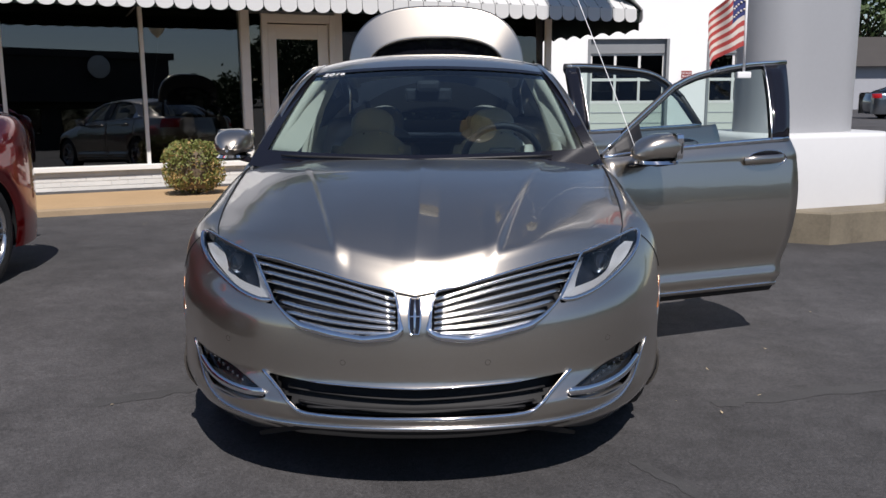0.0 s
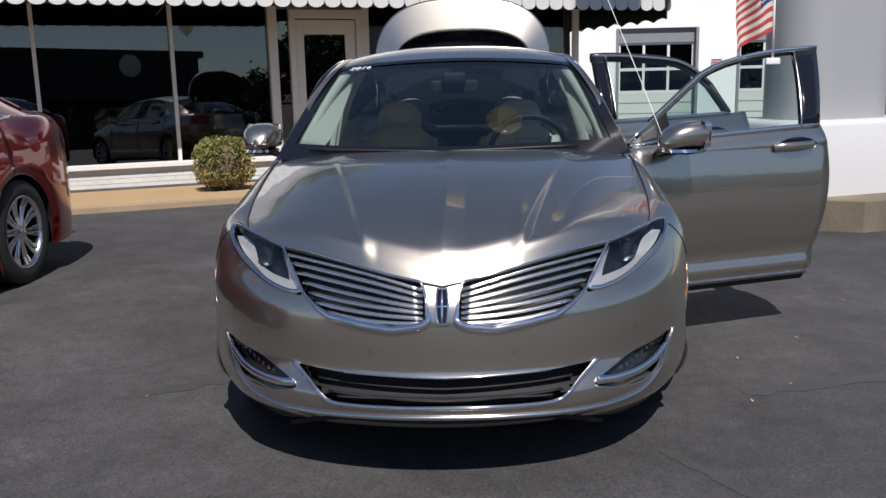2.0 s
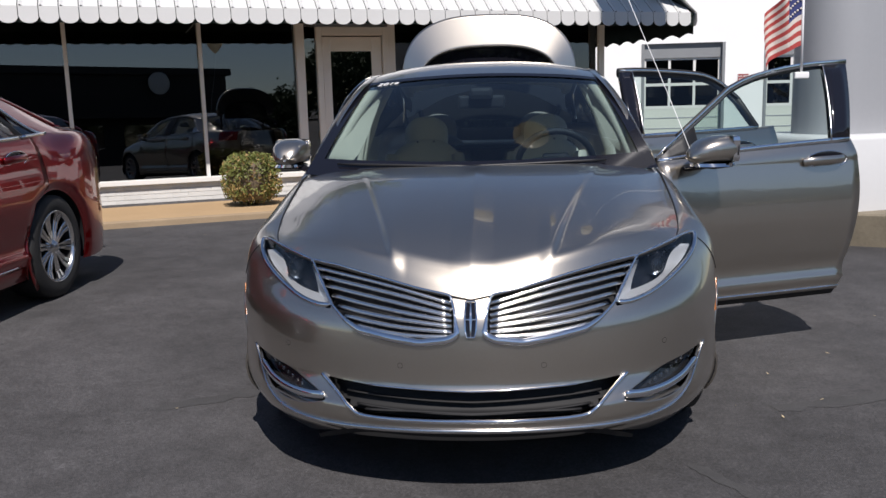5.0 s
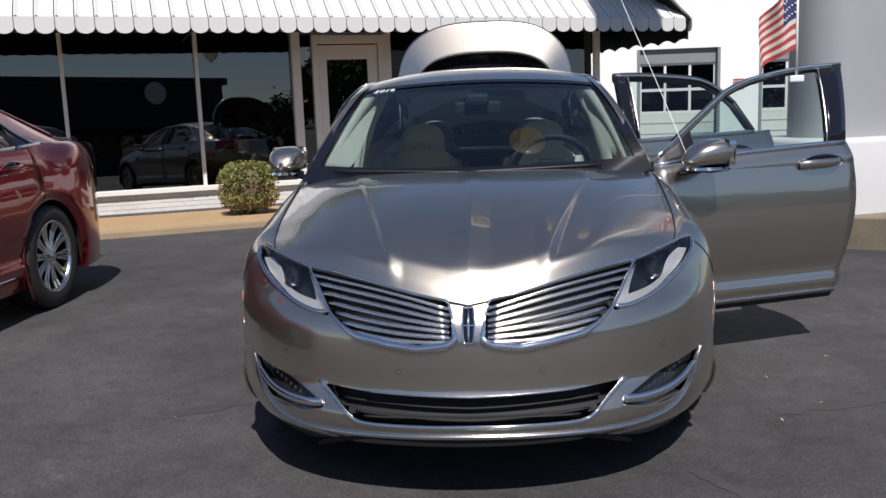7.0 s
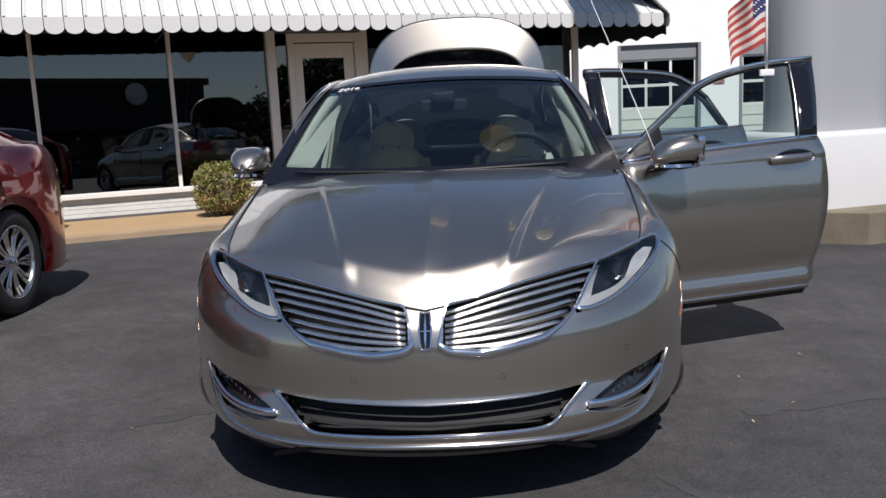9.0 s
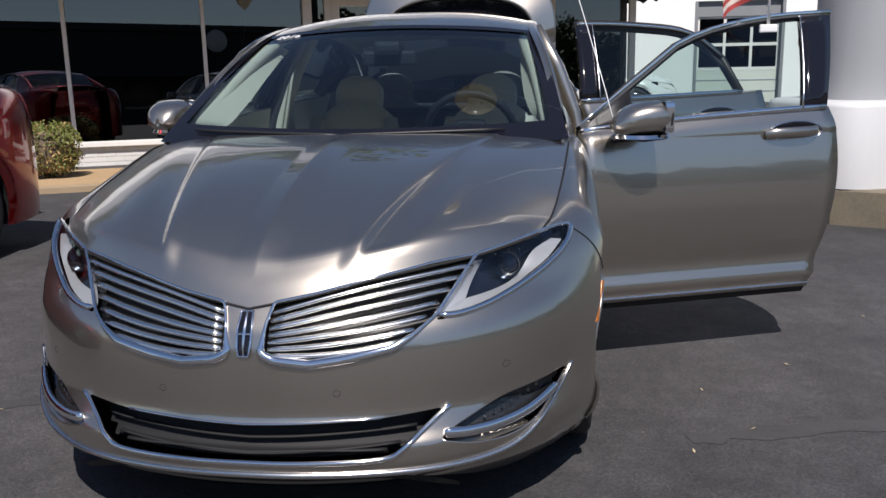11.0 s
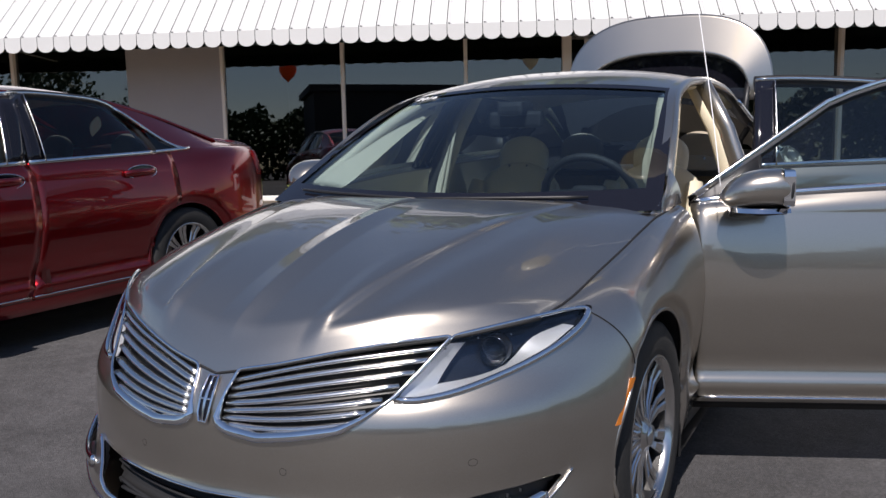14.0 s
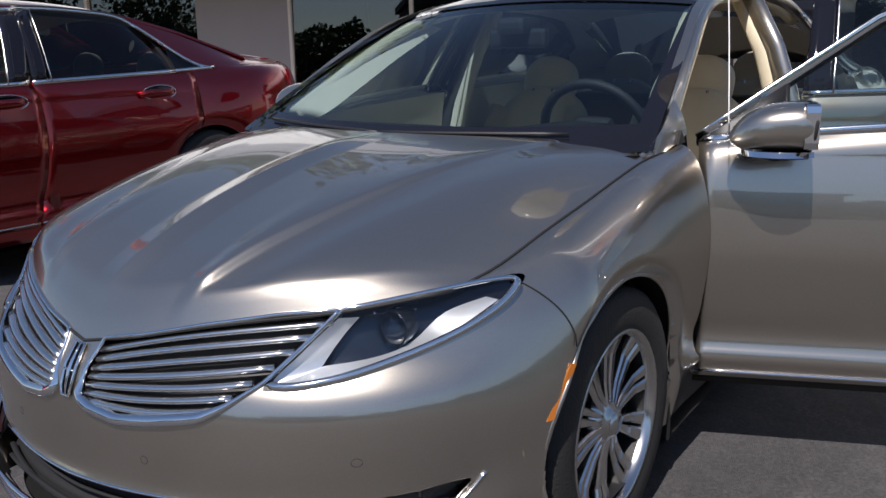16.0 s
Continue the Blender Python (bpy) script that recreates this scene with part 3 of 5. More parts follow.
def seat(car, x, y, mat, row=0):
    s = part("seat", boxed("seat", -.25, -.26, .30, .25, .28, .50, .06), mat, car)
    s.matrix_basis = pose(x, y, 0)
    def cushion(name, w, d, h, top):
        """A padded block with rounded shoulders."""
        sq = lambda c, p: math.copysign(abs(c) ** p, c)
        def at(a, v):
            k = (1 - max(0.0, (v - top) / (1 - top)) ** 2.4) ** .5 * (.90 + .10 * smooth(0, .3, v))
            return Vector((w * k * sq(math.cos(a), .5), d * (.35 + .65 * k) * (k > 0) * sq(math.sin(a), .6) + d, h * v))
        return grid(name, at, steps(0, 2 * math.pi, 36), [0, .05, .2, .4, .55, .65, .74, .82, .89, .94, .97, .99, 1])
    back = part("seat_back", cushion("seat_back", .245, .065, .64, .62), mat, s, pose_=pose(0, .22, .44, -16))
    for sx in (-1, 1):
        part("side_bolster", tube("side_bolster", [(sx * .22, -.02, .04), (sx * .235, -.05, .25), (sx * .20, -.02, .52)], [.05, .055, .04]), mat, back)
    part("headrest", cushion("headrest", .135, .055, .20, .45), mat, s, pose_=pose(0, .42, .99, -12))
    for sx in (-.05, .05):
        part("headrest_post", tube("headrest_post", [(sx, .40, .95), (sx, .415, 1.03)], .007), SATIN, s)
    return s


def build_sedan(m, paint, label, open_doors, spokes, trim):
    car = thing("car", label, "car", m)
    # nose and bumper: one skin with the openings left out
    phi_end = math.asin((.713 / spl(WIDTH, .772)) ** 1.1)
    def nose_pt(u, v):
        phi = u * phi_end
        z = .7
        for _ in range(4):
            z = spl(HOOD_FRONT, abs(wrap(phi, z)[0]))
        low = .236 - .111 * smooth(.35, .95, abs(u))
        z = low + (z - low) * v
        x, y = wrap(phi, z)
        return Vector((x, y, z))
    part("front_bumper", trim_holes(grid("front_bumper", nose_pt, steps(-1, 1, 190), steps(0, 1, 70), in_hole)), paint, car)
    def valance(u, v):
        x, y = wrap(u * phi_end, .236)
        return Vector((x, y + .012 + .03 * v, .240 - .111 * smooth(.35, .95, abs(u)) - .055 * v * (1 - smooth(.5, .95, abs(u)))))
    part("valance", grid("valance", valance, steps(-.66, .66, 50), steps(0, .45, 3)), SEAM, car, "black plastic lower valance")
    for side in (1, -1):
        yb0 = wrap(phi_end, BASE)[1]
        yend = wrap(math.pi / 2, BASE)[1]
        def wing(u, r):
            # u 0..1 round the corner, 1..2 along the flank to the door
            phi = phi_end + (math.pi / 2 - phi_end) * min(u, 1)
            yb = wrap(phi, BASE)[1] if u <= 1 else yend + (1.525 - yend) * (u - 1)
            if r <= 1:
                low = .125 + .065 * smooth(1.0, 1.6, u)
                z = low + (BASE - low) * r
                x, y = wrap(phi, z)
                if u > 1:
                    y += (1.525 - y) * (u - 1)
                    x = flank_x(y, z)
            else:
                t = (r - 1) * math.pi / 2
                B = Vector((*wrap(phi, BASE), BASE)) if u <= 1 else Vector((flank_x(yb, BASE), yb, BASE))
                ye = .525 + (B.y - yb0) * (yend - .525) / (yend - yb0) if u <= 1 else yb
                E = Vector((spl(EDGE_X, ye), ye, spl(EDGE_Z, ye)))
                zz = BASE + (E.z - BASE) * (r - 1)
                S = Vector((*wrap(phi, zz), zz)) if u <= 1 else B
                P = Vector((B.x - (B.x - E.x) * (1 - math.cos(t)), B.y - (B.y - E.y) * (1 - math.cos(t)), B.z + (E.z - B.z) * math.sin(t)))
                x, y, z = S.lerp(E, (r - 1) ** 2).lerp(P, smooth(.15, 1, u))
            return Vector((side * x, y, z))
        # the corner runs into the flank and the shoulder without a crease
        us, rs = steps(0, 1, 60) + steps(1, 2, 40)[1:], steps(0, 1, 56) + steps(1, 2, 36)[1:]
        arr = np.array([[wing(u, r)[:] for r in rs] for u in us])
        mask = np.clip((np.array(us) - .12) / .35, 0, 1)[1:-1, None, None] * np.clip((2 - np.array(rs)) / .25, 0, 1)[None, 1:-1, None] * np.clip((2 - np.array(us)) / .3, 0, 1)[1:-1, None, None]
        for _ in range(70):
            arr[1:-1, 1:-1] += mask * ((arr[2:, 1:-1] + arr[:-2, 1:-1] + arr[1:-1, 2:] + arr[1:-1, :-2]) / 4 - arr[1:-1, 1:-1])
        def wing(u, r, arr=arr, us=us, rs=rs):
            i, j = np.interp(u, us, range(len(us))), np.interp(r, rs, range(len(rs)))
            a, b = min(int(i), len(us) - 2), min(int(j), len(rs) - 2)
            f, g = i - a, j - b
            return Vector(arr[a, b] * (1 - f) * (1 - g) + arr[a + 1, b] * f * (1 - g) + arr[a, b + 1] * (1 - f) * g + arr[a + 1, b + 1] * f * g)
        me = trim_holes(grid("wing", wing, us, rs, in_hole), False)
        part("wing", arch_drop(me), paint, car)
        # rear quarter, sill
        me = grid("rear_quarter", lambda y, r: (lambda p: Vector((side * p.x, p.y, p.z)))(flank(y, r)), steps(3.70, 4.925, 60), steps(0, 1, 36) + steps(1, 2, 16)[1:],
                  lambda q: sum((v.y for v in q)) / 4 < 3.742)
        part("rear_quarter", arch_drop(me), paint, car)
        sill = grid("sill", lambda y, v: Vector((side * lerp([(0, .70), (.4, .84), (1, .84), (1.4, .78), (2, .74)], v), y, lerp([(0, .18), (.4, .19), (1, .33), (1.4, .37), (2, .36)], v))), steps(1.36, 3.45, 20), [0, .4, 1, 1.4, 2])
        part("sill", sill, paint, car)
        # pillar at the windscreen, roof rail and down to the tail
        ys = steps(1.50, 4.3, 40)
        rail = grid("roof_rail", lambda y, k: Vector((side * (spl(RAIL_X, y) + lerp([(0, -.035), (.5, .006), (1, .012), (1.5, -.012), (2, -.05)], k)), y + lerp([(0, .0), (1, .02), (2, .05)], k), spl(RAIL_Z, y) + lerp([(0, .010), (.5, .008), (1, -.014), (1.5, -.03), (2, -.035)], k) + (1 - smooth(1.9, 2.3, y)) * lerp([(0, .018), (.5, .008), (1, 0), (2, 0)], k))), ys, [0, .25, .5, .75, 1, 1.5, 2])
        part("roof_rail", rail, paint, car)
        trimmed = tube("pillar_trim", [Vector((side * (spl(RAIL_X, y) - .055), y + .03, spl(RAIL_Z, y) - .02)) for y in steps(1.5, 3.6, 24)], .034, flat=(1, .8))
        part("pillar_trim", trimmed, CREAM, car, "cream pillar trim")
        inboard = lambda v: spl([(.09, .940), (.15, .895), (.25, .85), (.4, .835), (.6, .84), (.95, .875)] if side > 0 else [(.09, .935), (.105, .88), (.14, .82), (.2, .795), (.35, .79), (.6, .81), (.95, .86)], v)
        part("pillar_trim", grid("pillar_trim", lambda k, v: screen(side * (.945 + (inboard(v) - .945) * k), v) + Vector((0, .018 + .11 * k, -.018 - .04 * k)), steps(0, 1, 6), [.09, .095, .10, .11, .12, .14] + steps(.16, .97, 20)), CREAM, car, "cream windscreen pillar trim")
        bp = [Vector((side * x, y, z)) for x, y, z in ((.82, 2.66, .30), (.83, 2.67, .70), (.79, 2.69, .97), (.71, 2.72, 1.2), (.60, 2.74, 1.405))]
        part("door_pillar", tube("door_pillar", bp, [.075, .07, .06, .05, .045], flat=(.55, 1), up=(0, 0, 1)), paint, car)
        part("pillar_lining", tube("pillar_lining", [p + Vector((-side * .045, .0, 0)) for p in bp], [.055, .05, .04, .034, .03], flat=(.5, 1)), CREAM, car, "cream pillar lining")
        # rear roof pillar
        def pillar_low(y):
            b = flank(y, 2)
            t = (window_top(y) - b.z) / max(1e-4, spl(RAIL_Z, y) - .01 - b.z) if y < 3.93 else 0
            return b.lerp(Vector((spl(RAIL_X, y) + .012, y, spl(RAIL_Z, y) - .01)), max(0, min(1, t)))
        cp = grid("rear_pillar", lambda y, v: pillar_low(y).lerp(Vector((spl(RAIL_X, y) + .012, y, spl(RAIL_Z, y) - .01)), v), steps(3.45, 4.42, 30), steps(0, 1, 6))
        if side < 0:
            for v in cp.vertices:
                v.co.x = -v.co.x
        part("rear_pillar", cp, paint, car)
        flip = lambda p: Vector((side * p.x, p.y, p.z))
        qw = part("quarter_window", grid("quarter_window", lambda y, v: flip(flank(y, 2).lerp(pillar_low(y), v)), steps(3.62, 3.93, 12), steps(0, 1, 4)), DARK_GLASS, car, "dark quarter window")
        qw.visible_shadow = False
        part("quarter_backing", grid("quarter_backing", lambda y, v: flip(flank(y, 2).lerp(pillar_low(y), v) - Vector((.05, 0, 0))), steps(3.60, 3.93, 8), [0, 1]), BLACK, car)
        part("quarter_trim", tube("quarter_trim", [flip(flank(y, 2) + Vector((.006, 0, .002))) for y in steps(3.6, 3.94, 8)] + [flip(pillar_low(y) + Vector((.006, 0, 0))) for y in steps(3.92, 3.45, 14)], .011), CHROME, car, "bright chrome quarter trim")
        def foot(k, v):
            a = lerp3([Vector((.752, 1.305, .947)), screen(1, 0) + Vector((.002, -.004, .003)), screen(1, .21) + Vector((.004, .002, -.004))], v)
            b = lerp3([Vector((.789, 1.330, .941)), Vector((.793, 1.44, .953)), Vector((.799, 1.565, .985))], v)
            swell = lerp([(0, .001), (.4, .005), (.7, .009), (1, .011)], v) * math.sin(math.pi * k) ** .8
            return flip(a.lerp(b, k) + Vector((.55, -.25, .8)) * swell)
        part("pillar_foot", grid("pillar_foot", foot, steps(0, 1, 14), steps(0, 1, 20)), paint, car)
        part("foot_seam", tube("foot_seam", [foot(k, v) + Vector((0, 0, .0006)) for k, v in ((.03, .30), (.25, .30), (.5, .27), (.75, .22), (.97, .17))], .0022, sides=6), SATIN, car)
        for wy in WHEEL_Y:
            part("arch_lip", tube("arch_lip", [flip(Vector((side_x(wy + ARCH * math.cos(t), max(.13, WHEEL_Z + ARCH * math.sin(t))) - .005 - .024 * smooth(-.33, -.2, ARCH * math.cos(t)), wy + ARCH * math.cos(t), WHEEL_Z + ARCH * math.sin(t)))) for t in steps(-.30, math.pi + .42, 44)], .006, sides=8), paint, car)
        # wheel housings
        for wy in WHEEL_Y:
            liner = grid("wheel_liner", lambda t, x: Vector((side * (x if x < .8 else side_x(wy + ARCH * math.cos(t), max(.15, WHEEL_Z + ARCH * math.sin(t))) - .008 - .022 * smooth(-.33, -.2, ARCH * math.cos(t))), wy + (ARCH + .004) * math.cos(t), WHEEL_Z + (ARCH + .004) * math.sin(t))), steps(-.35, math.pi + .35, 28), [.55, .75, .905])
            part("wheel_liner", liner, BLACK, car, "black wheel arch liner")
        part("liner_back", boxed("liner_back", side * .55 - .01, .5, .15, side * .55 + .01, 1.5, .80), BLACK, car)
        wheel(car, WHEEL_Y[0] + .014, side, spokes, turn=12)
        wheel(car, WHEEL_Y[1], side, spokes, turn=30)
        op = open_doors if side > 0 else (0, 0)
        fd = door(car, 1.535, 2.634, side, paint, op[0], trim, True)
        door(car, 2.64, 3.735, side, paint, op[1], trim, False)
        side_mirror(fd, side, paint, Vector((.115, .165, 1.013) if side > 0 else (.115, .262, 1.028)), 0)
        part("mud_flap", boxed("mud_flap", side * .80 - .06, 1.345, .14, side * .80 + .06, 1.365, .50, .006), BLACK, car, "dark splash panel behind the wheel")
        bm = bmesh.new()
        bm.faces.new([bm.verts.new((side * x, y, z)) for x, y, z in ((.8, 1.487, .962), (.806, 1.528, .966), (.797, 1.515, 1.0))])
        solid(part("wing_triangle", bm, SEAM, car, "small dark corner piece"), .008, 0)
        # side marker, seams
        mk = [(.672, .598), (.687, .596), (.618, .490), (.603, .490)]
        bm = bmesh.new()
        near = [[wing(u / 60, r / 60) for r in range(20, 62)] for u in range(30, 90)]
        def on_wing(y, z):
            p = min((q for row in near for q in row), key=lambda q: (q.y - y) ** 2 + (q.z - z) ** 2)
            return Vector((p.x + side * .0012, y, z))
        vs = [bm.verts.new(on_wing(y, z)) for y, z in mk]
        bm.faces.new(vs)
        solid(part("side_marker", bm, AMBER, car, "amber side marker lamp"), .003, 0)
        def find(p):
            return min(((u / 40, r / 40) for u in range(0, 60) for r in range(20, 81)), key=lambda c: (Vector((wing(*c).x * side, *wing(*c)[1:])) - Vector(p)).length)
        (u0, r0), (u1, r1) = find((.79, .635, .775)), find((.89, .70, .625))
        part("bumper_seam", tube("bumper_seam", [wing(u0 + (u1 - u0) * k, r0 + (r1 - r0) * k) + Vector((side * .0008, -.0006, .0004)) for k in steps(0, 1, 14)], .0016, sides=6), SEAM, car)
        part("bonnet_gap", tube("bonnet_gap", [Vector((side * (spl(EDGE_X, y) + .001), y, spl(EDGE_Z, y) + .0005)) for y in steps(.53, 1.42, 24)], .0033, sides=6), SEAM, car)
        # tail lamp
        tl = grid("tail_lamp", lambda y, r: (lambda p: Vector((side * (p.x + .004), p.y + .002, p.z)))(flank(y, r)), steps(4.62, 4.915, 12), steps(1.18, 1.62, 6))
        part("tail_lamp", tl, TAIL_RED, car, "red tail lamp")
    # bonnet, glass, roof, tail
    part("bonnet_gap", tube("bonnet_gap", [bonnet(u, 0) + Vector((0, -.003, -.002)) for u in steps(-1, 1, 50)], .0035, sides=6), SEAM, car)
    for side in (1, -1):
        part("windscreen_pillar", grid("windscreen_pillar", lambda k, v: (lambda a, y: Vector((side * a.x, a.y, a.z)).lerp(Vector((side * (spl(RAIL_X, y) - .004), y, spl(RAIL_Z, y) + .026 - .018 * smooth(.6, 1, v))), k) + Vector((0, 0, .008 * math.sin(math.pi * k) * (1 - v))))(screen(1, v), 1.42 + .80 * v), steps(-.04, 1, 6), steps(.125, 1, 16)), paint, car)
    part("bonnet", grid("bonnet", bonnet, steps(-1, 1, 240), [0, .01, .02, .03, .04, .05, .06, .07, .08, .09] + steps(.1, 1, 60)), paint, car)
    part("cowl", grid("cowl", lambda s, v: Vector((s * .765, 1.10 + .19 * s * s + v * .16, .952 + .005 * v)), steps(-1, 1, 16), [0, 1]), BLACK, car, "black cowl panel")
    ws = part("windscreen", grid("windscreen", screen, steps(-1, 1, 30), steps(-.08, 1, 16)), WINDSCREEN, car, "clear windscreen with a dark border")
    ws.visible_shadow = False
    band = part("shade_band", grid("shade_band", lambda s, v: screen(s, v) - Vector((0, -.003, .004)), steps(-.93, .93, 20), steps(.885, .96, 3)), SHADE_BAND, car, "blue shade band along the top")
    band.visible_shadow = False
    lift = lambda s, v: screen(s, v) + Vector((0, -.003, .004))
    for nm, us, vs in (("screen_border", steps(-1, 1, 30), steps(-.08, .06, 4)), ("screen_border", steps(-1, 1, 30), steps(.955, 1, 2)), ("screen_border", steps(-1, -.93, 2), steps(.0, 1, 14)), ("screen_border", steps(.93, 1, 2), steps(0, 1, 14))):
        part(nm, grid(nm, lift, us, vs), GLOSS_BLACK, car, "black glass border")
    part("roof", grid("roof", roof, steps(-1, 1, 36), steps(0, 1, 30)), paint, car)
    part("headliner", grid("headliner", lambda s, v: roof(s * .96, v) - Vector((0, 0, .035)), steps(-1, 1, 14), steps(0.02, .98, 12)), CREAM, car, "cream headliner")
    rg = part("rear_window", grid("rear_window", backlight, steps(-1, 1, 16), steps(0, 1, 10)), DARK_GLASS if not open_doors[0] else SIDE_GLASS, car, "tinted rear window")
    rg.visible_shadow = False
    part("tail_panel", grid("tail_panel", lambda s, v: (lambda z: Vector((s * spl(WIDTH, min(z, .9)) * .6, spl(TAIL, z) - .22 * abs(s) ** 3, z)))(.2 + .84 * v), steps(-1, 1, 24), steps(0, 1, 16)), paint, car)
    def belly(s, v):
        low = .192 - .06 * smooth(.15, .8, abs(s))
        x, y = wrap(s * math.pi / 2, low)
        return Vector((x, y + .004, low)).lerp(Vector((s * .80, 4.7, .195)), v)
    part("underbody", grid("underbody", belly, steps(-1, 1, 60), [0, .1, .3, 1]), BLACK, car)
    part("engine_bay", boxed("engine_bay", -.55, .45, .21, .55, 1.15, .62), BLACK, car)
    part("bulkhead", boxed("bulkhead", -.80, 1.18, .22, .80, 1.24, .90), BLACK, car)
    return car


def dress_nose(car, paint):
    """Grille, lamps, intake, badge."""
    for k in (1, -1):
        g = GRILLE if k > 0 else mirrored(GRILLE)
        gr = part("grille", tube("grille", [on_nose(k * x, z, .003) for x, z in cornered(GRILLE)],
                  [0.0045 + .0090 * smooth(.60, .53, z) for x, z in cornered(GRILLE)], True, 10), CHROME, car, "chrome framed split-wing grille")
        part("grille_back", patch("grille_back", g, -.05, .015, .012), BLACK, gr, "black grille backing")
        for i in range(7):
            a, b = (.060, .640 - .0165 * i), (.545 - .026 * i, .726 - .0265 * i)
            path = []
            for t in steps(0, 1, 14):
                x, z = a[0] + (b[0] - a[0]) * t, a[1] + (b[1] - a[1]) * t + (.012 - .0036 * i) * math.sin(math.pi * t)
                path.append(on_nose(k * x, z, -.010))
            part("slat", tube("slat", path, .0074, sides=10, flat=(1.8, 1)), SLAT, gr, "chrome grille slat")
        ring = rounded_path([(x, z, 0) for x, z in HEADLAMP], 5, False)
        hl = part("headlamp", tube("headlamp", [on_nose(k * a.x, a.y, .002) for a in ring], [.003 if a.x < .474 + (a.y - .616) * .70 else .0055 if a.y > .616 + (a.x - .466) * .485 else .0088 for a in ring], True, 8), CHROME, car, "clear headlamp with chrome surround")
        pol = HEADLAMP if k > 0 else mirrored(HEADLAMP)
        part("lamp_housing", patch("lamp_housing", pol, -.055, .012, .012), LAMP_DARK, hl, "dark lamp housing")
        lens = part("lamp_lens", patch("lamp_lens", pol, .0, .010), LENS, hl, "clear lamp lens")
        lens.visible_shadow = False
        lower = rounded_path([(.552, .733, 0), (.51, .676, 0), (.474, .622, 0), (.530, .622, 0), (.620, .643, 0), (.690, .675, 0), (.745, .708, 0), (.783, .748, 0)], 4, False)
        upper = rounded_path([(.583, .738, 0), (.562, .692, 0), (.545, .654, 0), (.552, .652, 0), (.632, .663, 0), (.680, .684, 0), (.716, .738, 0), (.766, .760, 0)], 4, False)
        part("light_guide", grid("light_guide", lambda i, t: on_nose(k * (lower[i].x + (upper[i].x - lower[i].x) * t), lower[i].y + (upper[i].y - lower[i].y) * t, -.012 - .02 * t), range(len(lower)), steps(0, 1, 5)), LAMP_SILVER, hl, "bright silver light guide")
        at = on_nose(k * .645, .712, -.034)
        part("projector", lathe("projector", [(.03, .036), (-.01, .034), (-.022, .026), (-.03, .014), (-.033, .0)], 24), LENS, hl, "round projector lens", Matrix.Translation(at) @ pose(0, 0, 0, 0, 0, 90))
        part("projector_ring", lathe("projector_ring", [(.03, .039), (-.004, .0385), (-.007, .037), (.03, .030)], 24), LAMP_DARK, hl, "", Matrix.Translation(at) @ pose(0, 0, 0, 0, 0, 90))
        for x, z in ((.606, .742), (.640, .748), (.668, .744)):
            p = on_nose(k * x, z, -.012)
            part("lamp_bead", lathe("lamp_bead", [(.002, .0), (.0015, .0018), (-.001, .002), (-.002, .0)], 8), CHROME, hl, "", Matrix.Translation(p))
        fg = part("fog_lamp", patch("fog_lamp", FOG if k > 0 else mirrored(FOG), -.035, .012, .012), BLACK, car, "recessed fog lamp in a dark pocket")
        part("pocket_rim", tube("pocket_rim", [on_nose(k * a.x, a.y, -.004) for a in rounded_path([(x, z, 0) for x, z in FOG], 4)], .004, True, 6), paint, fg)
        part("pocket_lip", grid("pocket_lip", lambda i, v: on_nose(k * (.50 + .20 * i), .282 + .016 * math.sin(1.9 * i) * i + .018 * v, -.002 - .028 * v), steps(0, 1, 12), steps(0, 1, 3)), paint, fg)
        bar = [(.488, .327), (.55, .322), (.63, .324), (.70, .337), (.765, .368)]
        part("lamp_bar", tube("lamp_bar", [on_nose(k * a.x, a.y, .004) for a in rounded_path([(x, z, 0) for x, z in bar], 5, False)], [.007] + [.0145] * 19 + [.009], flat=(.7, 1)), CHROME, fg, "chrome bar below the fog lamp")
        for i in range(7):
            x, z = .595 + .022 * i, .346 + .0058 * i
            part("lamp_cell", boxed("lamp_cell", -.0035, -.002, -.005, .0035, .002, .005, .001), SATIN, fg, "", Matrix.Translation(on_nose(k * x, z, -.02)))
        part("lamp_cover", patch("lamp_cover", [(k * x, z) for x, z in ((.52, .338), (.62, .336), (.735, .358), (.785, .400), (.70, .392), (.590, .366))], -.008, .008), LENS, fg, "clear fog lamp cover").visible_shadow = False
        for x, z in ((.229, .443), (.637, .469)):
            part("parking_sensor", tube("parking_sensor", [on_nose(k * x + .0085 * math.cos(t), z + .0085 * math.sin(t), -.0002) for t in steps(0, 2 * math.pi * 19 / 20, 19)], .0007, True, 5), SEAM, car, "round parking sensor")
    strip = [(.806, .415), (.775, .360), (.725, .302), (.665, .262), (.575, .244), (.45, .242), (.30, .246), (.15, .250), (0, .252)]
    full = strip + [(-x, z) for x, z in strip[-2::-1]]
    pth = rounded_path([(x, z, 0) for x, z in full], 4, False)
    part("lower_trim", tube("lower_trim", [on_nose(a.x, a.y, .003) for a in pth], [.0035 + .005 * smooth(.80, .62, abs(a.x)) for a in pth], flat=(1, 1)), SATIN, car, "satin chrome lower bumper strip")
    vee = [(.500, .390), (.445, .346), (.392, .304), (.34, .284), (.15, .283), (0, .284)]
    full = vee + [(-x, z) for x, z in vee[-2::-1]]
    it = part("lower_grille", tube("lower_grille", [on_nose(a.x, a.y, .003) for a in rounded_path([(x, z, 0) for x, z in full], 4, False)], .007), CHROME, car, "black lower grille with a chrome rim")
    part("intake_back", patch("intake_back", INTAKE, -.06, .015, .012), SEAM, it)
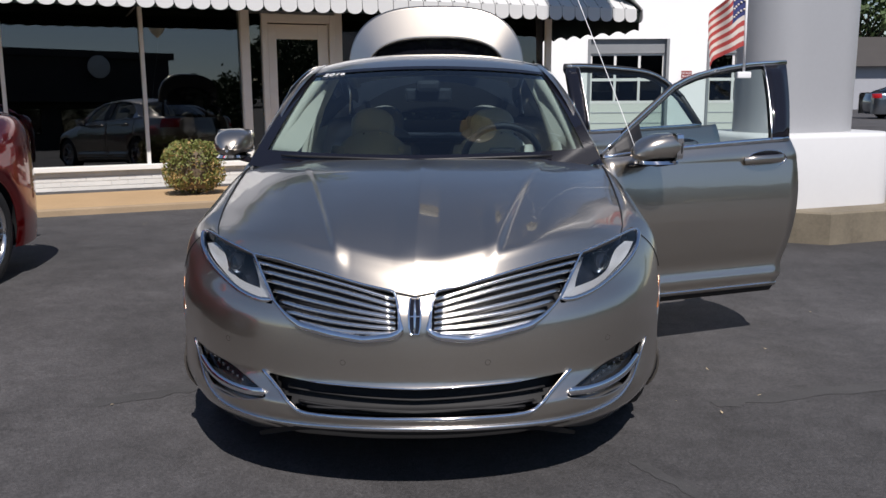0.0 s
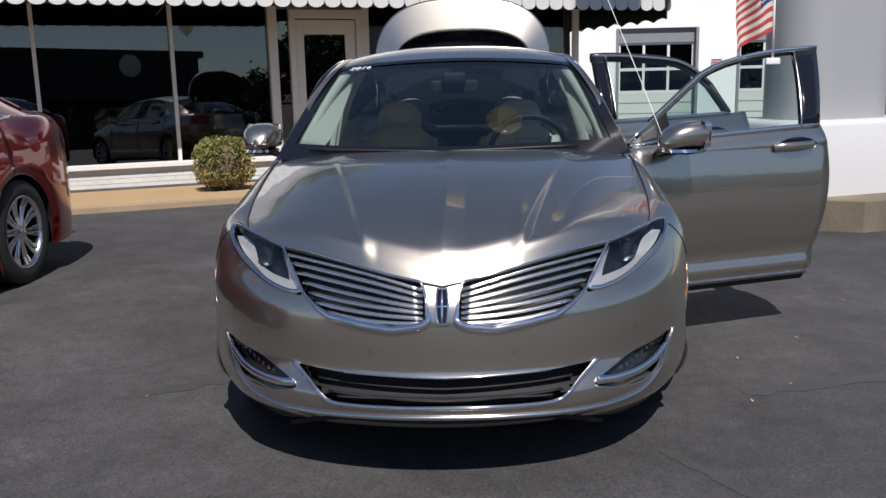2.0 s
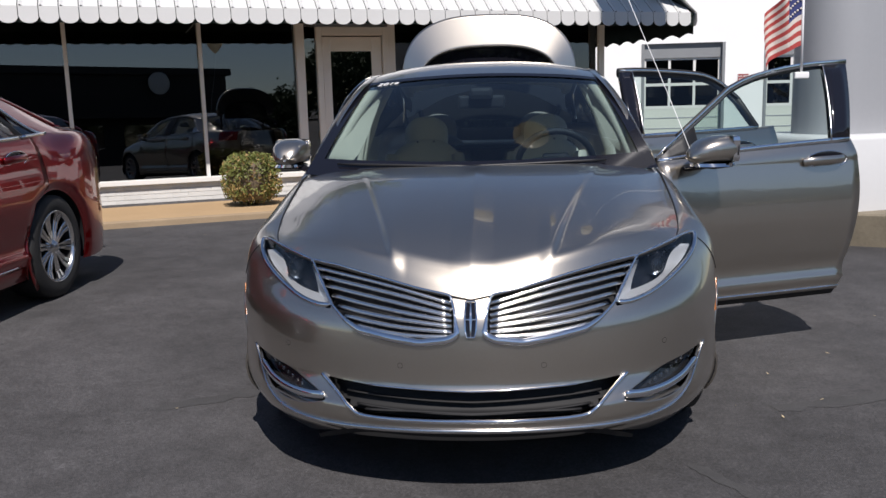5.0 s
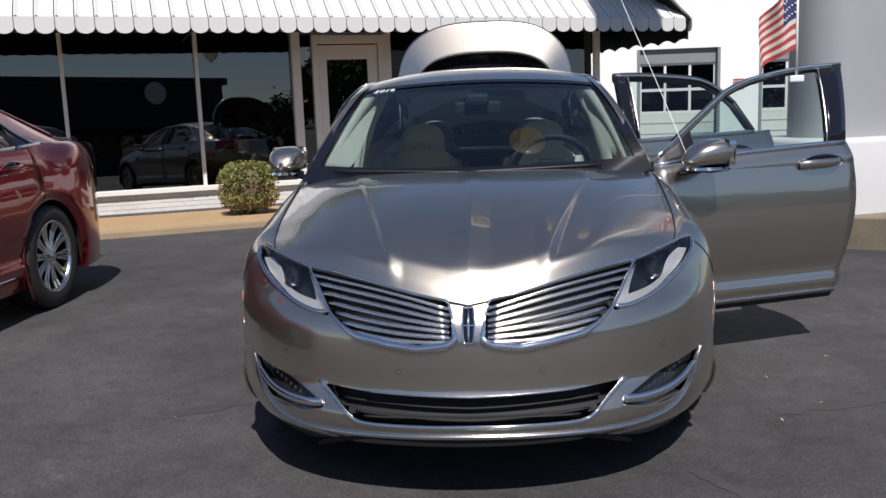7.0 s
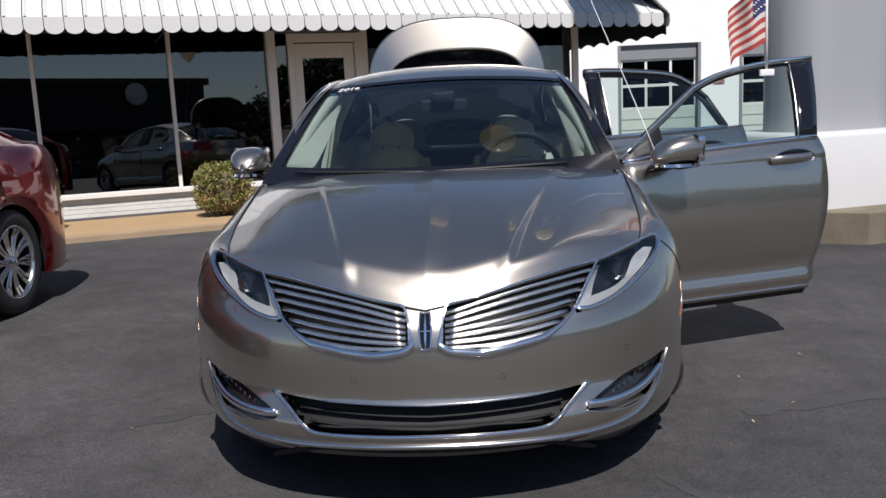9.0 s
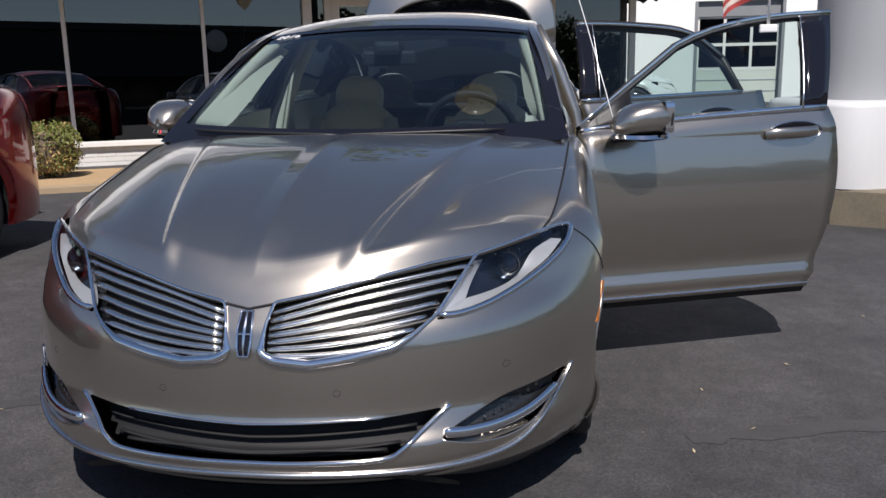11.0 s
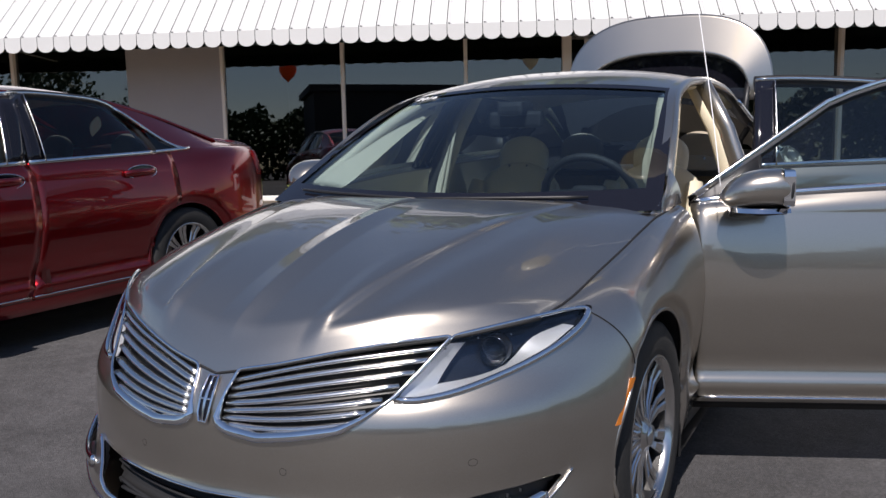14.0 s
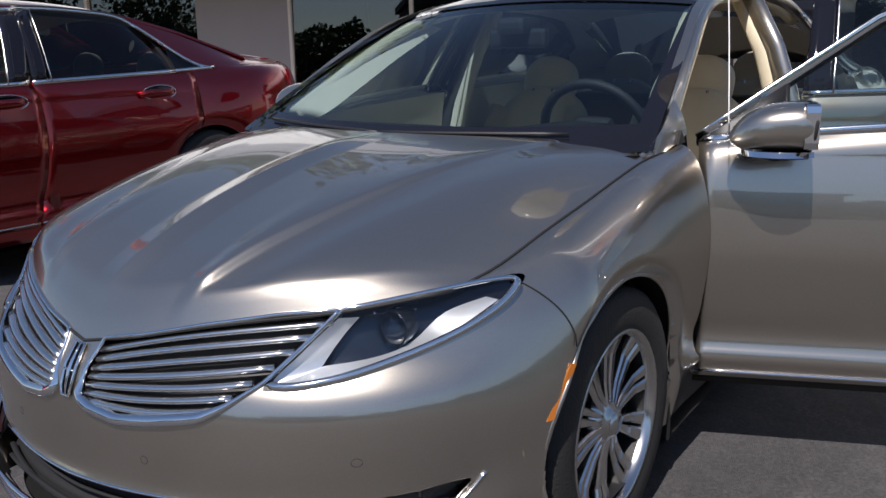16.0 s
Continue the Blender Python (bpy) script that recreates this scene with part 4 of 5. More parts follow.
    for z, w in ((.345, .43), (.318, .39), (.297, .36)):
        part("grille_bar", tube("grille_bar", [on_nose(x, z + .012 * abs(x) / w, -.042) for x in steps(-w, w, 24)], .0042, flat=(1.6, 1)), SEAM, it)
    part("intake_trim", tube("intake_trim", [on_nose(x, .366 + .008 * abs(x) / .335, .002) for x in steps(-.335, .335, 20)], .0032), CHROME, it)
    rim = [(-.015, .640), (.015, .640), (.019, .60), (.017, .56), (.013, .538), (-.013, .538), (-.017, .56), (-.019, .60)]
    bd = part("badge", tube("badge", [on_nose(x, z, .006) for x, z in rim], .0032, True, 8), CHROME, car, "chrome upright badge")
    part("badge_back", grid("badge_back", lambda x, z: on_nose(x * (.0175 if .55 < z < .63 else .014), z, .003), [-1, 0, 1], steps(.540, .638, 8)), GLOSS_BLACK, bd)
    part("badge_bar", tube("badge_bar", [on_nose(0, z, .006) for z in steps(.638, .54, 6)], [.002, .003, .004, .005, .004, .003, .002]), CHROME, bd)
    part("badge_cross", tube("badge_cross", [on_nose(x, .590, .006) for x in steps(-.017, .017, 4)], .003), CHROME, bd)


def cabin(car, text, front_mat=CREAM, rear_mat=SHADE_SEAT):
    """Seats, dash, wheel, mirror."""
    for x in (-.37, .37):
        seat(car, x, 2.42, front_mat)
    # rear row takes the darkened cream, as it sits in the cabin's shade
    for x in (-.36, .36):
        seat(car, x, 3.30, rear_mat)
    part("cabin_floor", boxed("cabin_floor", -.76, 1.3, .20, .76, 3.9, .26), DASH, car)
    part("rear_shelf", boxed("rear_shelf", -.6, 3.55, .93, .6, 4.3, .96), DASH, car)
    dash = part("dashboard", grid("dashboard", lambda s, v: Vector((s * .72, lerp([(0, 1.32), (.5, 1.6), (.8, 1.78), (1, 1.80)], v) + .10 * (s * s) * (1 - v), lerp([(0, .955), (.5, .965), (.8, .955), (1, .60)], v) + .035 * math.exp(-((s - .5) / .25) ** 2) * smooth(.2, .7, v) * (1 - smooth(.8, 1, v)))), steps(-1, 1, 24), steps(0, 1, 12)), DASH, car, "black dashboard")
    part("console", boxed("console", -.13, 1.75, .25, .13, 2.7, .56, .03), DASH, car)
    st = part("steering_wheel", tube("steering_wheel", [(.19 * math.cos(t), 0, .185 * math.sin(t)) for t in steps(0, 2 * math.pi * 31 / 32, 31)], .017, True), DASH, car, "dark leather steering wheel", pose(.37, 1.86, .94, 22))
    part("wheel_boss", boxed("wheel_boss", -.07, -.03, -.06, .07, .03, .06, .025), DASH, st)
    for a in (0, 180, 250, 290):
        part("wheel_spoke", tube("wheel_spoke", [(0, 0, 0), (.18 * math.cos(radians(a)), 0, .178 * math.sin(radians(a)))], .014, flat=(1, 1.5)), SATIN, st)
    rv = part("rear_view_mirror", boxed("rear_view_mirror", -.12, -.02, -.035, .12, .02, .035, .015), DASH, car, "", pose(0, 1.98, 1.262))
    part("sensor_pod", boxed("sensor_pod", -.06, -.07, -.03, .06, .06, .03, .02), DASH, rv, "", pose(0, .0, .045))
    for x0, x1 in ((-.64, -.02), (-.06, .56)):
        w = part("wiper", tube("wiper", [screen(x / .778, .012) + Vector((0, -.014, .010 + .004 * math.sin(math.pi * i / 8))) for i, x in enumerate(steps(x0, x1, 8))], [.004] + [.0065] * 7 + [.004]), BLACK, car, "black wiper blade")
        part("wiper_arm", tube("wiper_arm", [screen(x / .778, .0) + Vector((0, -.030, .006)) for x in steps(x1 - .30, x1 - .10, 4)], [.007, .006, .005, .004, .003]), SATIN, w, "bright grey wiper arm")
    if text:
        cu = bpy.data.curves.new("year_mark", "FONT")
        cu.body, cu.size, cu.extrude, cu.shear = text, .054, .0010, .25
        cu.space_character = 1.12
        tmp = bpy.data.objects.new("year_mark", cu)
        me = bpy.data.meshes.new_from_object(tmp)
        bpy.data.objects.remove(tmp)
        p = screen(-.86, .915)
        q, up = screen(-.5, .925), screen(-.86, .98)
        ex = (q - p).normalized()
        ez = ex.cross((up - p).normalized()).normalized()
        ey = ez.cross(ex)
        mm = Matrix((ex, ey, ez)).transposed().to_4x4()
        mm.translation = p + ez * .006
        part("year_mark", me, WHITE_MARK, car, "white handwritten year on the glass", mm)


car = build_sedan(Matrix.Identity(4), SILVER, "taupe-silver four-door sedan with driver doors and boot open", (68, 66), 10, CREAM)
dress_nose(car, SILVER)
cabin(car, "2016")
# raised boot lid
def lid(s, v):
    t = s * math.pi / 2
    arch = lambda w, h, p: Vector((math.copysign(w * abs(math.sin(t)) ** p, s), 0, 1.36 + h * math.cos(t) ** p))
    p = arch(.53, .305, .72).lerp(arch(.67, .555, .69), v)
    p.y = 4.40 + .20 * (p.z - 1.66) + .03 * v + .04 * abs(s) ** 6
    return p
lid_ob = part("boot_lid", grid("boot_lid", lid, steps(-1, 1, 32), steps(0, 1, 14)), SILVER, car, "raised boot lid")
solid(lid_ob, .04, 1)
part("lid_lining", grid("lid_lining", lambda s, v: lid(s * .97, v * .98) + Vector((0, .06, -.01)), steps(-1, 1, 20), steps(0, 1, 6)), BLACK, lid_ob, "black boot lid lining")
part("lid_window", grid("lid_window", lambda s, v: Vector((lid(s, 0).x, 4.42, 1.30 + (lid(s, 0).z - 1.30) * v)), steps(-1, 1, 24), [0, 1]), GLOSS_BLACK, lid_ob, "dark lower part of the lid")
part("lid_crease", tube("lid_crease", [lid(s, .70) + Vector((0, -.003, 0)) for s in steps(-.93, .93, 30)], .006, sides=6), SEAM, lid_ob)
for s in (-1, 1):
    part("lid_hinge", tube("lid_hinge", [(s * .5, 4.25, 1.02), (s * .53, 4.3, 1.35), (s * .53, 4.40, 1.52)], .018), BLACK, lid_ob)

red_car = build_sedan(pose(-3.615, -.96, .06, 0, 0, 1), RED, "dark red four-door sedan parked beside the silver one", (0, 0), 10, SHADE_SEAT)
dress_nose(red_car, RED)
cabin(red_car, "", DARK_SEAT, DARK_SEAT)
part("boot_lid", grid("boot_lid", lambda s, v: (lambda y: Vector((s * spl(EDGE_X, y) * (1 - .10 * v ** 3), y - .10 * s * s * v, spl(EDGE_Z, y) + .002 + (lerp([(0, .105), (.75, .052), (1, .055)], v)) * (1 - s * s) ** .8)))(4.22 + .66 * v), steps(-1, 1, 28), steps(0, 1, 14)), RED, red_car)
part("boot_spoiler", tube("boot_spoiler", [Vector((s * .50, 4.85 - .10 * s * s, 1.125 - .03 * s * s)) for s in steps(-1, 1, 16)], .020, flat=(1.8, .6)), RED, red_car)



def shorten(car, by):
    """Draws the tail in: from the arch below the belt, from the rear door above it."""
    for ob in car.children:
        if ob.type != "MESH" or ob.name.split(".")[0] in ("door", "wheel", "roof", "headliner", "roof_rail", "pillar_trim", "underbody", "seat"):
            continue
        for v in ob.data.vertices:
            y0 = 4.16 - .56 * smooth(.80, 1.0, v.co.z)
            v.co.y -= by * max(0.0, (v.co.y - y0) / (4.92 - y0))


shorten(red_car, .07)


# ---- place ----
def asphalt():
    """Worn asphalt: broad stains, mottling, and stones of many greys."""
    m = material("asphalt", (0.055, 0.053, 0.055), 0.85, bump=0.7, bump_scale=190)
    n, l = m.node_tree.nodes, m.node_tree.links
    co = n.new("ShaderNodeTexCoord")
    total = None
    for sc, amount, det, rough in ((0.35, 0.42, 4, .6), (2.3, 0.34, 6, .65), (11, 0.26, 6, .7), (75, 0.34, 4, .7)):
        t, r = n.new("ShaderNodeTexNoise"), n.new("ShaderNodeMapRange")
        t.inputs["Scale"].default_value, t.inputs["Detail"].default_value, t.inputs["Roughness"].default_value = sc, det, rough
        r.inputs["From Min"].default_value, r.inputs["From Max"].default_value = .25, .75
        r.inputs["To Min"].default_value, r.inputs["To Max"].default_value = 1 - amount, 1 + amount
        l.new(co.outputs["Object"], t.inputs[0]), l.new(t.outputs[0], r.inputs["Value"])
        total = times(n, l, total, r.outputs[0])
    v, r = n.new("ShaderNodeTexVoronoi"), n.new("ShaderNodeMapRange")
    v.inputs["Scale"].default_value = 130
    r.inputs["To Min"].default_value, r.inputs["To Max"].default_value = .68, 1.32
    l.new(co.outputs["Object"], v.inputs["Vector"]), l.new(v.outputs["Color"], r.inputs["Value"])
    total = times(n, l, total, r.outputs[0])
    mul = n.new("ShaderNodeVectorMath")
    mul.operation = "SCALE"
    mul.inputs[0].default_value = (0.055, 0.053, 0.055)
    l.new(total, mul.inputs["Scale"]), l.new(mul.outputs[0], n["Principled BSDF"].inputs["Base Color"])
    return m


def times(n, l, a, b):
    if a is None:
        return b
    x = n.new("ShaderNodeMath")
    x.operation = "MULTIPLY"
    l.new(a, x.inputs[0]), l.new(b, x.inputs[1])
    return x.outputs[0]


ASPHALT = asphalt()
WHITE_WALL = material("white_wall_paint", (0.86, 0.86, 0.85), 0.7, vary=0.05, scale=1.5, fine=0.03, bump=0.15, bump_scale=40)
WHITE_BRICK = material("white_brick", (0.66, 0.645, 0.61), 0.75, vary=0.08, scale=4, fine=0.05, bump=0.4, bump_scale=80, random_tint=0.05)
MORTAR = material("mortar", (0.60, 0.58, 0.54), 0.9, vary=0.1, scale=5)
GREY_WALL = material("grey_wall", (0.34, 0.35, 0.38), 0.8, vary=0.05, scale=3, fine=0.03, bump=0.1, bump_scale=60)
FRAME_WHITE = material("frame_white", (0.74, 0.73, 0.70), 0.4, vary=0.04, scale=6)
KERB_STONE = material("concrete", (0.33, 0.245, 0.155), 0.9, vary=0.2, scale=2.5, fine=0.12, bump=0.5, bump_scale=90)
PLINTH = material("weathered_concrete", (0.17, 0.145, 0.105), 0.95, vary=0.5, scale=2.5, fine=0.2, bump=0.25, bump_scale=140)
WALK = material("sandy_walk", (0.42, 0.285, 0.155), 0.9, vary=0.15, scale=1.6, fine=0.12, bump=0.5, bump_scale=120)
AWN_WHITE = material("awning_white", (0.57, 0.57, 0.56), 0.6, vary=0.05, scale=2.5, fine=0.02)
# green taken down to near-black: the shade under the awning is in the colour
AWN_SHADE = material("awning_shade_green", (0.014, 0.020, 0.018), 0.8, vary=0.15, scale=3, spec=0.1)
PYLON_WHITE = material("pylon_white", (0.60, 0.60, 0.60), 0.35, vary=0.04, scale=1.2, fine=0.02)
PYLON_GREY = material("pylon_grey", (0.36, 0.365, 0.38), 0.42, 0.15, vary=0.05, scale=1.5, fine=0.03)
# near-black: the gloom of the unlit shop is put into the colour
SHOP_GLOOM = material("shop_interior_gloom", (0.045, 0.043, 0.042), 0.9, vary=0.3, scale=1.5)
LEAF = material("shrub_leaf", (0.15, 0.17, 0.04), 0.6, vary=0.3, scale=6, random_tint=0.1)
LEAF_DRY = material("shrub_leaf_dry", (0.30, 0.20, 0.07), 0.6, vary=0.3, scale=6)
TREE_LEAF = material("tree_leaf", (0.045, 0.075, 0.02), 0.7, vary=0.3, scale=1)
BARK = material("bark", (0.12, 0.09, 0.06), 0.9, vary=0.3, scale=6, bump=0.6, bump_scale=30)
DARK_BUILD = material("dark_building", (0.05, 0.045, 0.042), 0.8, vary=0.15, scale=0.8)
GARAGE = material("garage_panel", (0.62, 0.64, 0.58), 0.5, vary=0.04, scale=3)
GARAGE_GREY = material("garage_lintel", (0.22, 0.23, 0.24), 0.6, vary=0.1, scale=3)

def lie(x, y):
    """The lot rises a little under the parked red car."""
    return .06 * smooth(1.35, 2.5, -x) * (1 - smooth(3.4, 5.6, y)) * smooth(-9, -5, y) * (1 - smooth(8, 14, -x))


ground = part("ground", grid("ground", lambda u, v: Vector((u, v, lie(u, v))), [-900, -60] + steps(-16, 4, 60) + [20, 60, 900], [-900, -60] + steps(-12, 7, 50) + [20, 60, 900]), ASPHALT)
tagged(ground, "dark grey asphalt car park with faint cracks", "ground", kind="structure")

# the shop front stands turned by 24 degrees; s runs along it, d out from it
TH = radians(24)
O = Vector((-3.97, 9.24, 0))
SHOP = Matrix.Translation(O) @ Matrix.Rotation(TH, 4, "Z")  # local x = s, local -y = out


def shop_part(name, me, mat, parent=None, label=""):
    return part(name, me, mat, parent, label, None if parent is not None else SHOP.copy())


WALK_Z = 0.06
walk_me = boxed("pavement", -16, -2.42, -.2, 9, .2, WALK_Z, .012)
for v in walk_me.vertices:
    # the walk falls a little towards the wall
    if v.co.z > 0:
        v.co.z -= .075 * (v.co.y + 2.42) / 2.62
pv = shop_part("pavement", walk_me, WALK)
tagged(pv, "sandy tan concrete walk along the shop front", "pavement", kind="structure")
kerb = shop_part("kerb", boxed("kerb", -16, -2.52, -.2, 9, -2.425, WALK_Z + .012, .015), KERB_STONE)
tagged(kerb, "worn concrete kerb edge", "kerb", kind="structure")

wall = tagged(new("wall_front"), "white painted brick knee wall and dark shop windows", "wall", kind="structure")
wall.matrix_basis = SHOP
part("knee_wall", boxed("knee_wall", -4.76, .03, -.06, 1.5, .25, .248), MORTAR, wall)
part("sill_board", boxed("sill_board", -4.8, -.05, .250, 1.50, .22, .318, .008), FRAME_WHITE, wall, "white painted sill")
part("wall_panel", boxed("wall_panel", -4.74, .0, WALK_Z, -3.40, .22, 2.9), GREY_WALL, wall, "grey board wall panel")
part("header", boxed("header", -14, .0, 2.55, 6.2, .25, 4.2), GREY_WALL, wall)
part("knee_wall", boxed("knee_wall", -14, .03, -.06, -4.76, .25, .248), MORTAR, wall)
part("knee_wall", boxed("knee_wall", 2.70, .03, -.06, 6.2, .25, .248), MORTAR, wall)
part("sill_board", boxed("sill_board", 2.66, -.05, .250, 6.2, .22, .318, .008), FRAME_WHITE, wall)
part("sill_board", boxed("sill_board", -14, -.05, .250, -4.76, .22, .318, .008), FRAME_WHITE, wall)
# inner wall, ceiling and floor share the near-black that stands for the unlit room
back = tagged(shop_part("wall_inside", boxed("wall_inside", -14, 5.0, 0, 6.2, 5.2, 4.2), SHOP_GLOOM), "shop interior wall, coloured near-black as unlit", "wall", kind="structure")
tagged(shop_part("ceiling", boxed("ceiling", -14, .26, 2.9, 6.0, 5.0, 3.0), SHOP_GLOOM), "shop ceiling, coloured near-black as unlit", "ceiling", kind="structure")
tagged(shop_part("floor", boxed("floor", -14, .26, -.1, 6.0, 5.0, .1), SHOP_GLOOM), "shop floor, coloured near-black as unlit", "floor", kind="structure")
tagged(shop_part("wall_side", boxed("wall_side", 6.0, .255, 0, 6.2, 8.2, 4.2), WHITE_WALL), "white side wall of the shop", "wall", kind="structure")
tagged(shop_part("wall_end", boxed("wall_end", -14.2, 0, 0, -14.0, 5.0, 4.2), WHITE_WALL), "white end wall of the shop", "wall", kind="structure")
tagged(shop_part("roof", boxed("roof", -14.2, -.05, 4.2, 6.25, 5.2, 4.35), GREY_WALL), "flat grey shop roof", "roof", kind="structure")

mull = [-13, -11.4, -9.7, -8.05, -6.41, -4.76, -3.38, -1.69, 0.0, 1.36, 2.70, 4.92, 6.15]
for a, b in zip(mull, mull[1:]):
    if a == -4.76 or a == 1.36:
        continue
    win = thing("window", "dark shop window pane in white frame", "window", SHOP, "shop windows", "structure")
    mid, half = (a + b) / 2, (b - a) / 2 - .02
    pane = part("pane", boxed("pane", -half, -.004, -1.17, half, .004, 1.17), SHOP_GLASS, win, "dark reflective glass", pose(mid, .075, 1.45, -1.4, 0, 1.4))
    pane.visible_shadow = False
    wide = .055 if a in (1.36, -4.76, 2.70) else .024
    part("frame", boxed("frame", a - wide, .0, .318, a + wide, .11, 2.6, .005), FRAME_WHITE, win, "white upright frame")
post = shop_part("post", boxed("post", 1.30, -.02, WALK_Z, 1.42, .14, 2.6, .008), FRAME_WHITE)
tagged(post, "white upright post between windows", "post", kind="structure")
dr = thing("door", "white framed glass entrance door", "door", SHOP, kind="structure")
for x0, x1, z0, z1 in ((1.59, 1.67, WALK_Z, 2.34), (2.56, 2.64, WALK_Z, 2.34), (1.67, 2.56, 2.22, 2.34)):
    part("door_frame", boxed("door_frame", x0, -.03, z0, x1, .12, z1, .008), FRAME_WHITE, dr)
for x0, x1, z0, z1 in ((1.68, 1.80, .08, 2.2), (2.40, 2.55, .08, 2.2), (1.80, 2.40, 2.0, 2.2), (1.80, 2.40, .08, .40)):
    part("door_rail", boxed("door_rail", x0, .02, z0, x1, .07, z1, .006), FRAME_WHITE, dr)
part("pane", boxed("pane", 1.80, .04, .40, 2.40, .046, 2.0), SHOP_GLASS, dr).visible_shadow = False
part("side_pane", boxed("side_pane", 1.42, .05, .36, 1.59, .056, 2.6), SHOP_GLASS, dr).visible_shadow = False
part("transom", boxed("transom", 1.42, .05, 2.34, 2.70, .08, 2.6), FRAME_WHITE, dr)

# awning: ribbed sheet with a scalloped valance
AW_OUT, AW_Z, AW_H = 1.25, 2.45, 0.19


def awning_run(parent, length, m, first=0.0, pitch=.215):
    n = int(length / pitch)
    for i in range(n):
        a = first + i * pitch
        mat = AWN_WHITE
        bm = bmesh.new()
        sec = [(0, 0), (.02, .022), (.05, .0), (pitch - .012, .0)]
        top = [bm.verts.new((a + x, -.02, AW_Z + 1.0 + z)) for x, z in sec]
        low = [bm.verts.new((a + x, -AW_OUT, AW_Z + z)) for x, z in sec]
        for j in range(3):
            bm.faces.new((top[j], low[j], low[j + 1], top[j + 1]))
        # valance tongue with a round end
        cols = steps(0, pitch - .008, 10)
        up = [bm.verts.new((a + x, -AW_OUT - .004, AW_Z + .004)) for x in cols]
        dn = [bm.verts.new((a + x, -AW_OUT - .012, AW_Z - AW_H + .075 * (1 - math.sqrt(max(0, 1 - ((x / (pitch - .004)) * 2 - 1) ** 2))))) for x in cols]
        for j in range(10):
            bm.faces.new((up[j], dn[j], dn[j + 1], up[j + 1]))
        ob = part("awning_panel", bm, mat, parent)
        ob.matrix_basis = m
        solid(ob, .006, 0)


aw = thing("awning", "white ribbed metal awning with scalloped edge", "awning", SHOP)
awning_run(aw, 21.0, Matrix.Identity(4), -13.9)
part("awning_underside", grid("awning_underside", lambda u, v: Vector((u, -AW_OUT * v + .0, AW_Z + 1.0 - 1.0 * v - .03)), [-13.9, 7.0], [0, 1]), AWN_SHADE, aw, "green underside darkened for the shade below")
awning_run(aw, 9.4, Matrix.Translation((7.06 - AW_OUT, -AW_OUT, 0)) @ Matrix.Rotation(radians(90), 4, "Z"), 0)
part("awning_underside", grid("awning_underside", lambda u, v: Vector((5.82 + AW_OUT * v, u, AW_Z + .97 - 1.0 * v)), [-1.2, 8.1], [0, 1]), AWN_SHADE, aw, "green underside darkened for the shade below")
# added near-black sheets behind the tongues stand for the valance's shaded inner face
hung = part("valance_lining", grid("valance_lining", lambda u, v: Vector((7.035, u, AW_Z - v * (AW_H + .15 - .055 * abs(math.sin(math.pi * u / .43))))), steps(-1.2, 8.1, 216), [0, .5, 1]), AWN_SHADE, aw, "scalloped inner valance, near-black for its shade")
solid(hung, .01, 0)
part("valance_lining", boxed("valance_lining", -13.9, -1.232, AW_Z - AW_H + .012, 7.0, -1.225, AW_Z), AWN_SHADE, aw, "inner side of the valance, near-black for its shade")
part("corner_post", boxed("corner_post", 6.10, -.06, WALK_Z, 6.2, .0, 2.9, .006), FRAME_WHITE, wall)
for s in (-13.9, -6.4, 0, 6.9):
    part("awning_strut", tube("awning_strut", [(s, -AW_OUT + .03, AW_Z - .02), (s, -.0, AW_Z - .02)], .012), FRAME_WHITE, aw)

# pylon by the drive
py = thing("pylon", "white rounded sign pylon on a concrete plinth", "pylon", pose(3.22, 5.52, 0, 0, 0, 21))
def rounded_block(name, wx, wy, z0, z1, r, n=8):
    pts = []
    for cx, cy, a0 in ((wx - r, wy - r, 0), (-wx + r, wy - r, 90), (-wx + r, -wy + r, 180), (wx - r, -wy + r, 270)):
        for k in range(n + 1):
            t = radians(a0 + 90 * k / n)
            pts.append((cx + r * math.cos(t), cy + r * math.sin(t)))
    m = len(pts)
    b = .04
    rows = [(z0, 0), (z1 - b, 0), (z1 - b * .3, -b * .3), (z1, -b)]
    verts = [(x * (1 + o / wx), y * (1 + o / wy), z) for z, o in rows for x, y in pts]
    faces = [(j * m + i, j * m + (i + 1) % m, (j + 1) * m + (i + 1) % m, (j + 1) * m + i) for j in range(len(rows) - 1) for i in range(m)]
    faces.append(tuple((len(rows) - 1) * m + i for i in range(m)))
    return mesh_of(name, verts, faces)
part("pylon_shaft", rounded_block("pylon_shaft", .54, .36, .86, 12.0, .33, 16), PYLON_GREY, py, "pale grey metal cladding")
part("pylon_base", rounded_block("pylon_base", .76, .57, .27, .90, .28), PYLON_WHITE, py)
def octagon(name, wx, wy, cut, z0, z1):
    pts = [(wx, wy - cut), (wx - cut, wy), (cut - wx, wy), (-wx, wy - cut), (-wx, cut - wy), (cut - wx, -wy), (wx - cut, -wy), (wx, cut - wy)]
    bm = bmesh.new()
    rings = [[bm.verts.new((x * k, y * k, z)) for x, y in pts] for z, k in ((z0, 1), (z1 - .015, 1), (z1, .985))]
    for a, b in zip(rings, rings[1:]):
        for i in range(8):
            bm.faces.new((a[i], a[(i + 1) % 8], b[(i + 1) % 8], b[i]))
    bm.faces.new(rings[-1])
    return bm
part("plinth", octagon("plinth", .92, .86, .42, -.02, .27), PLINTH, py, "weathered concrete plinth", pose(.2, 0, 0))

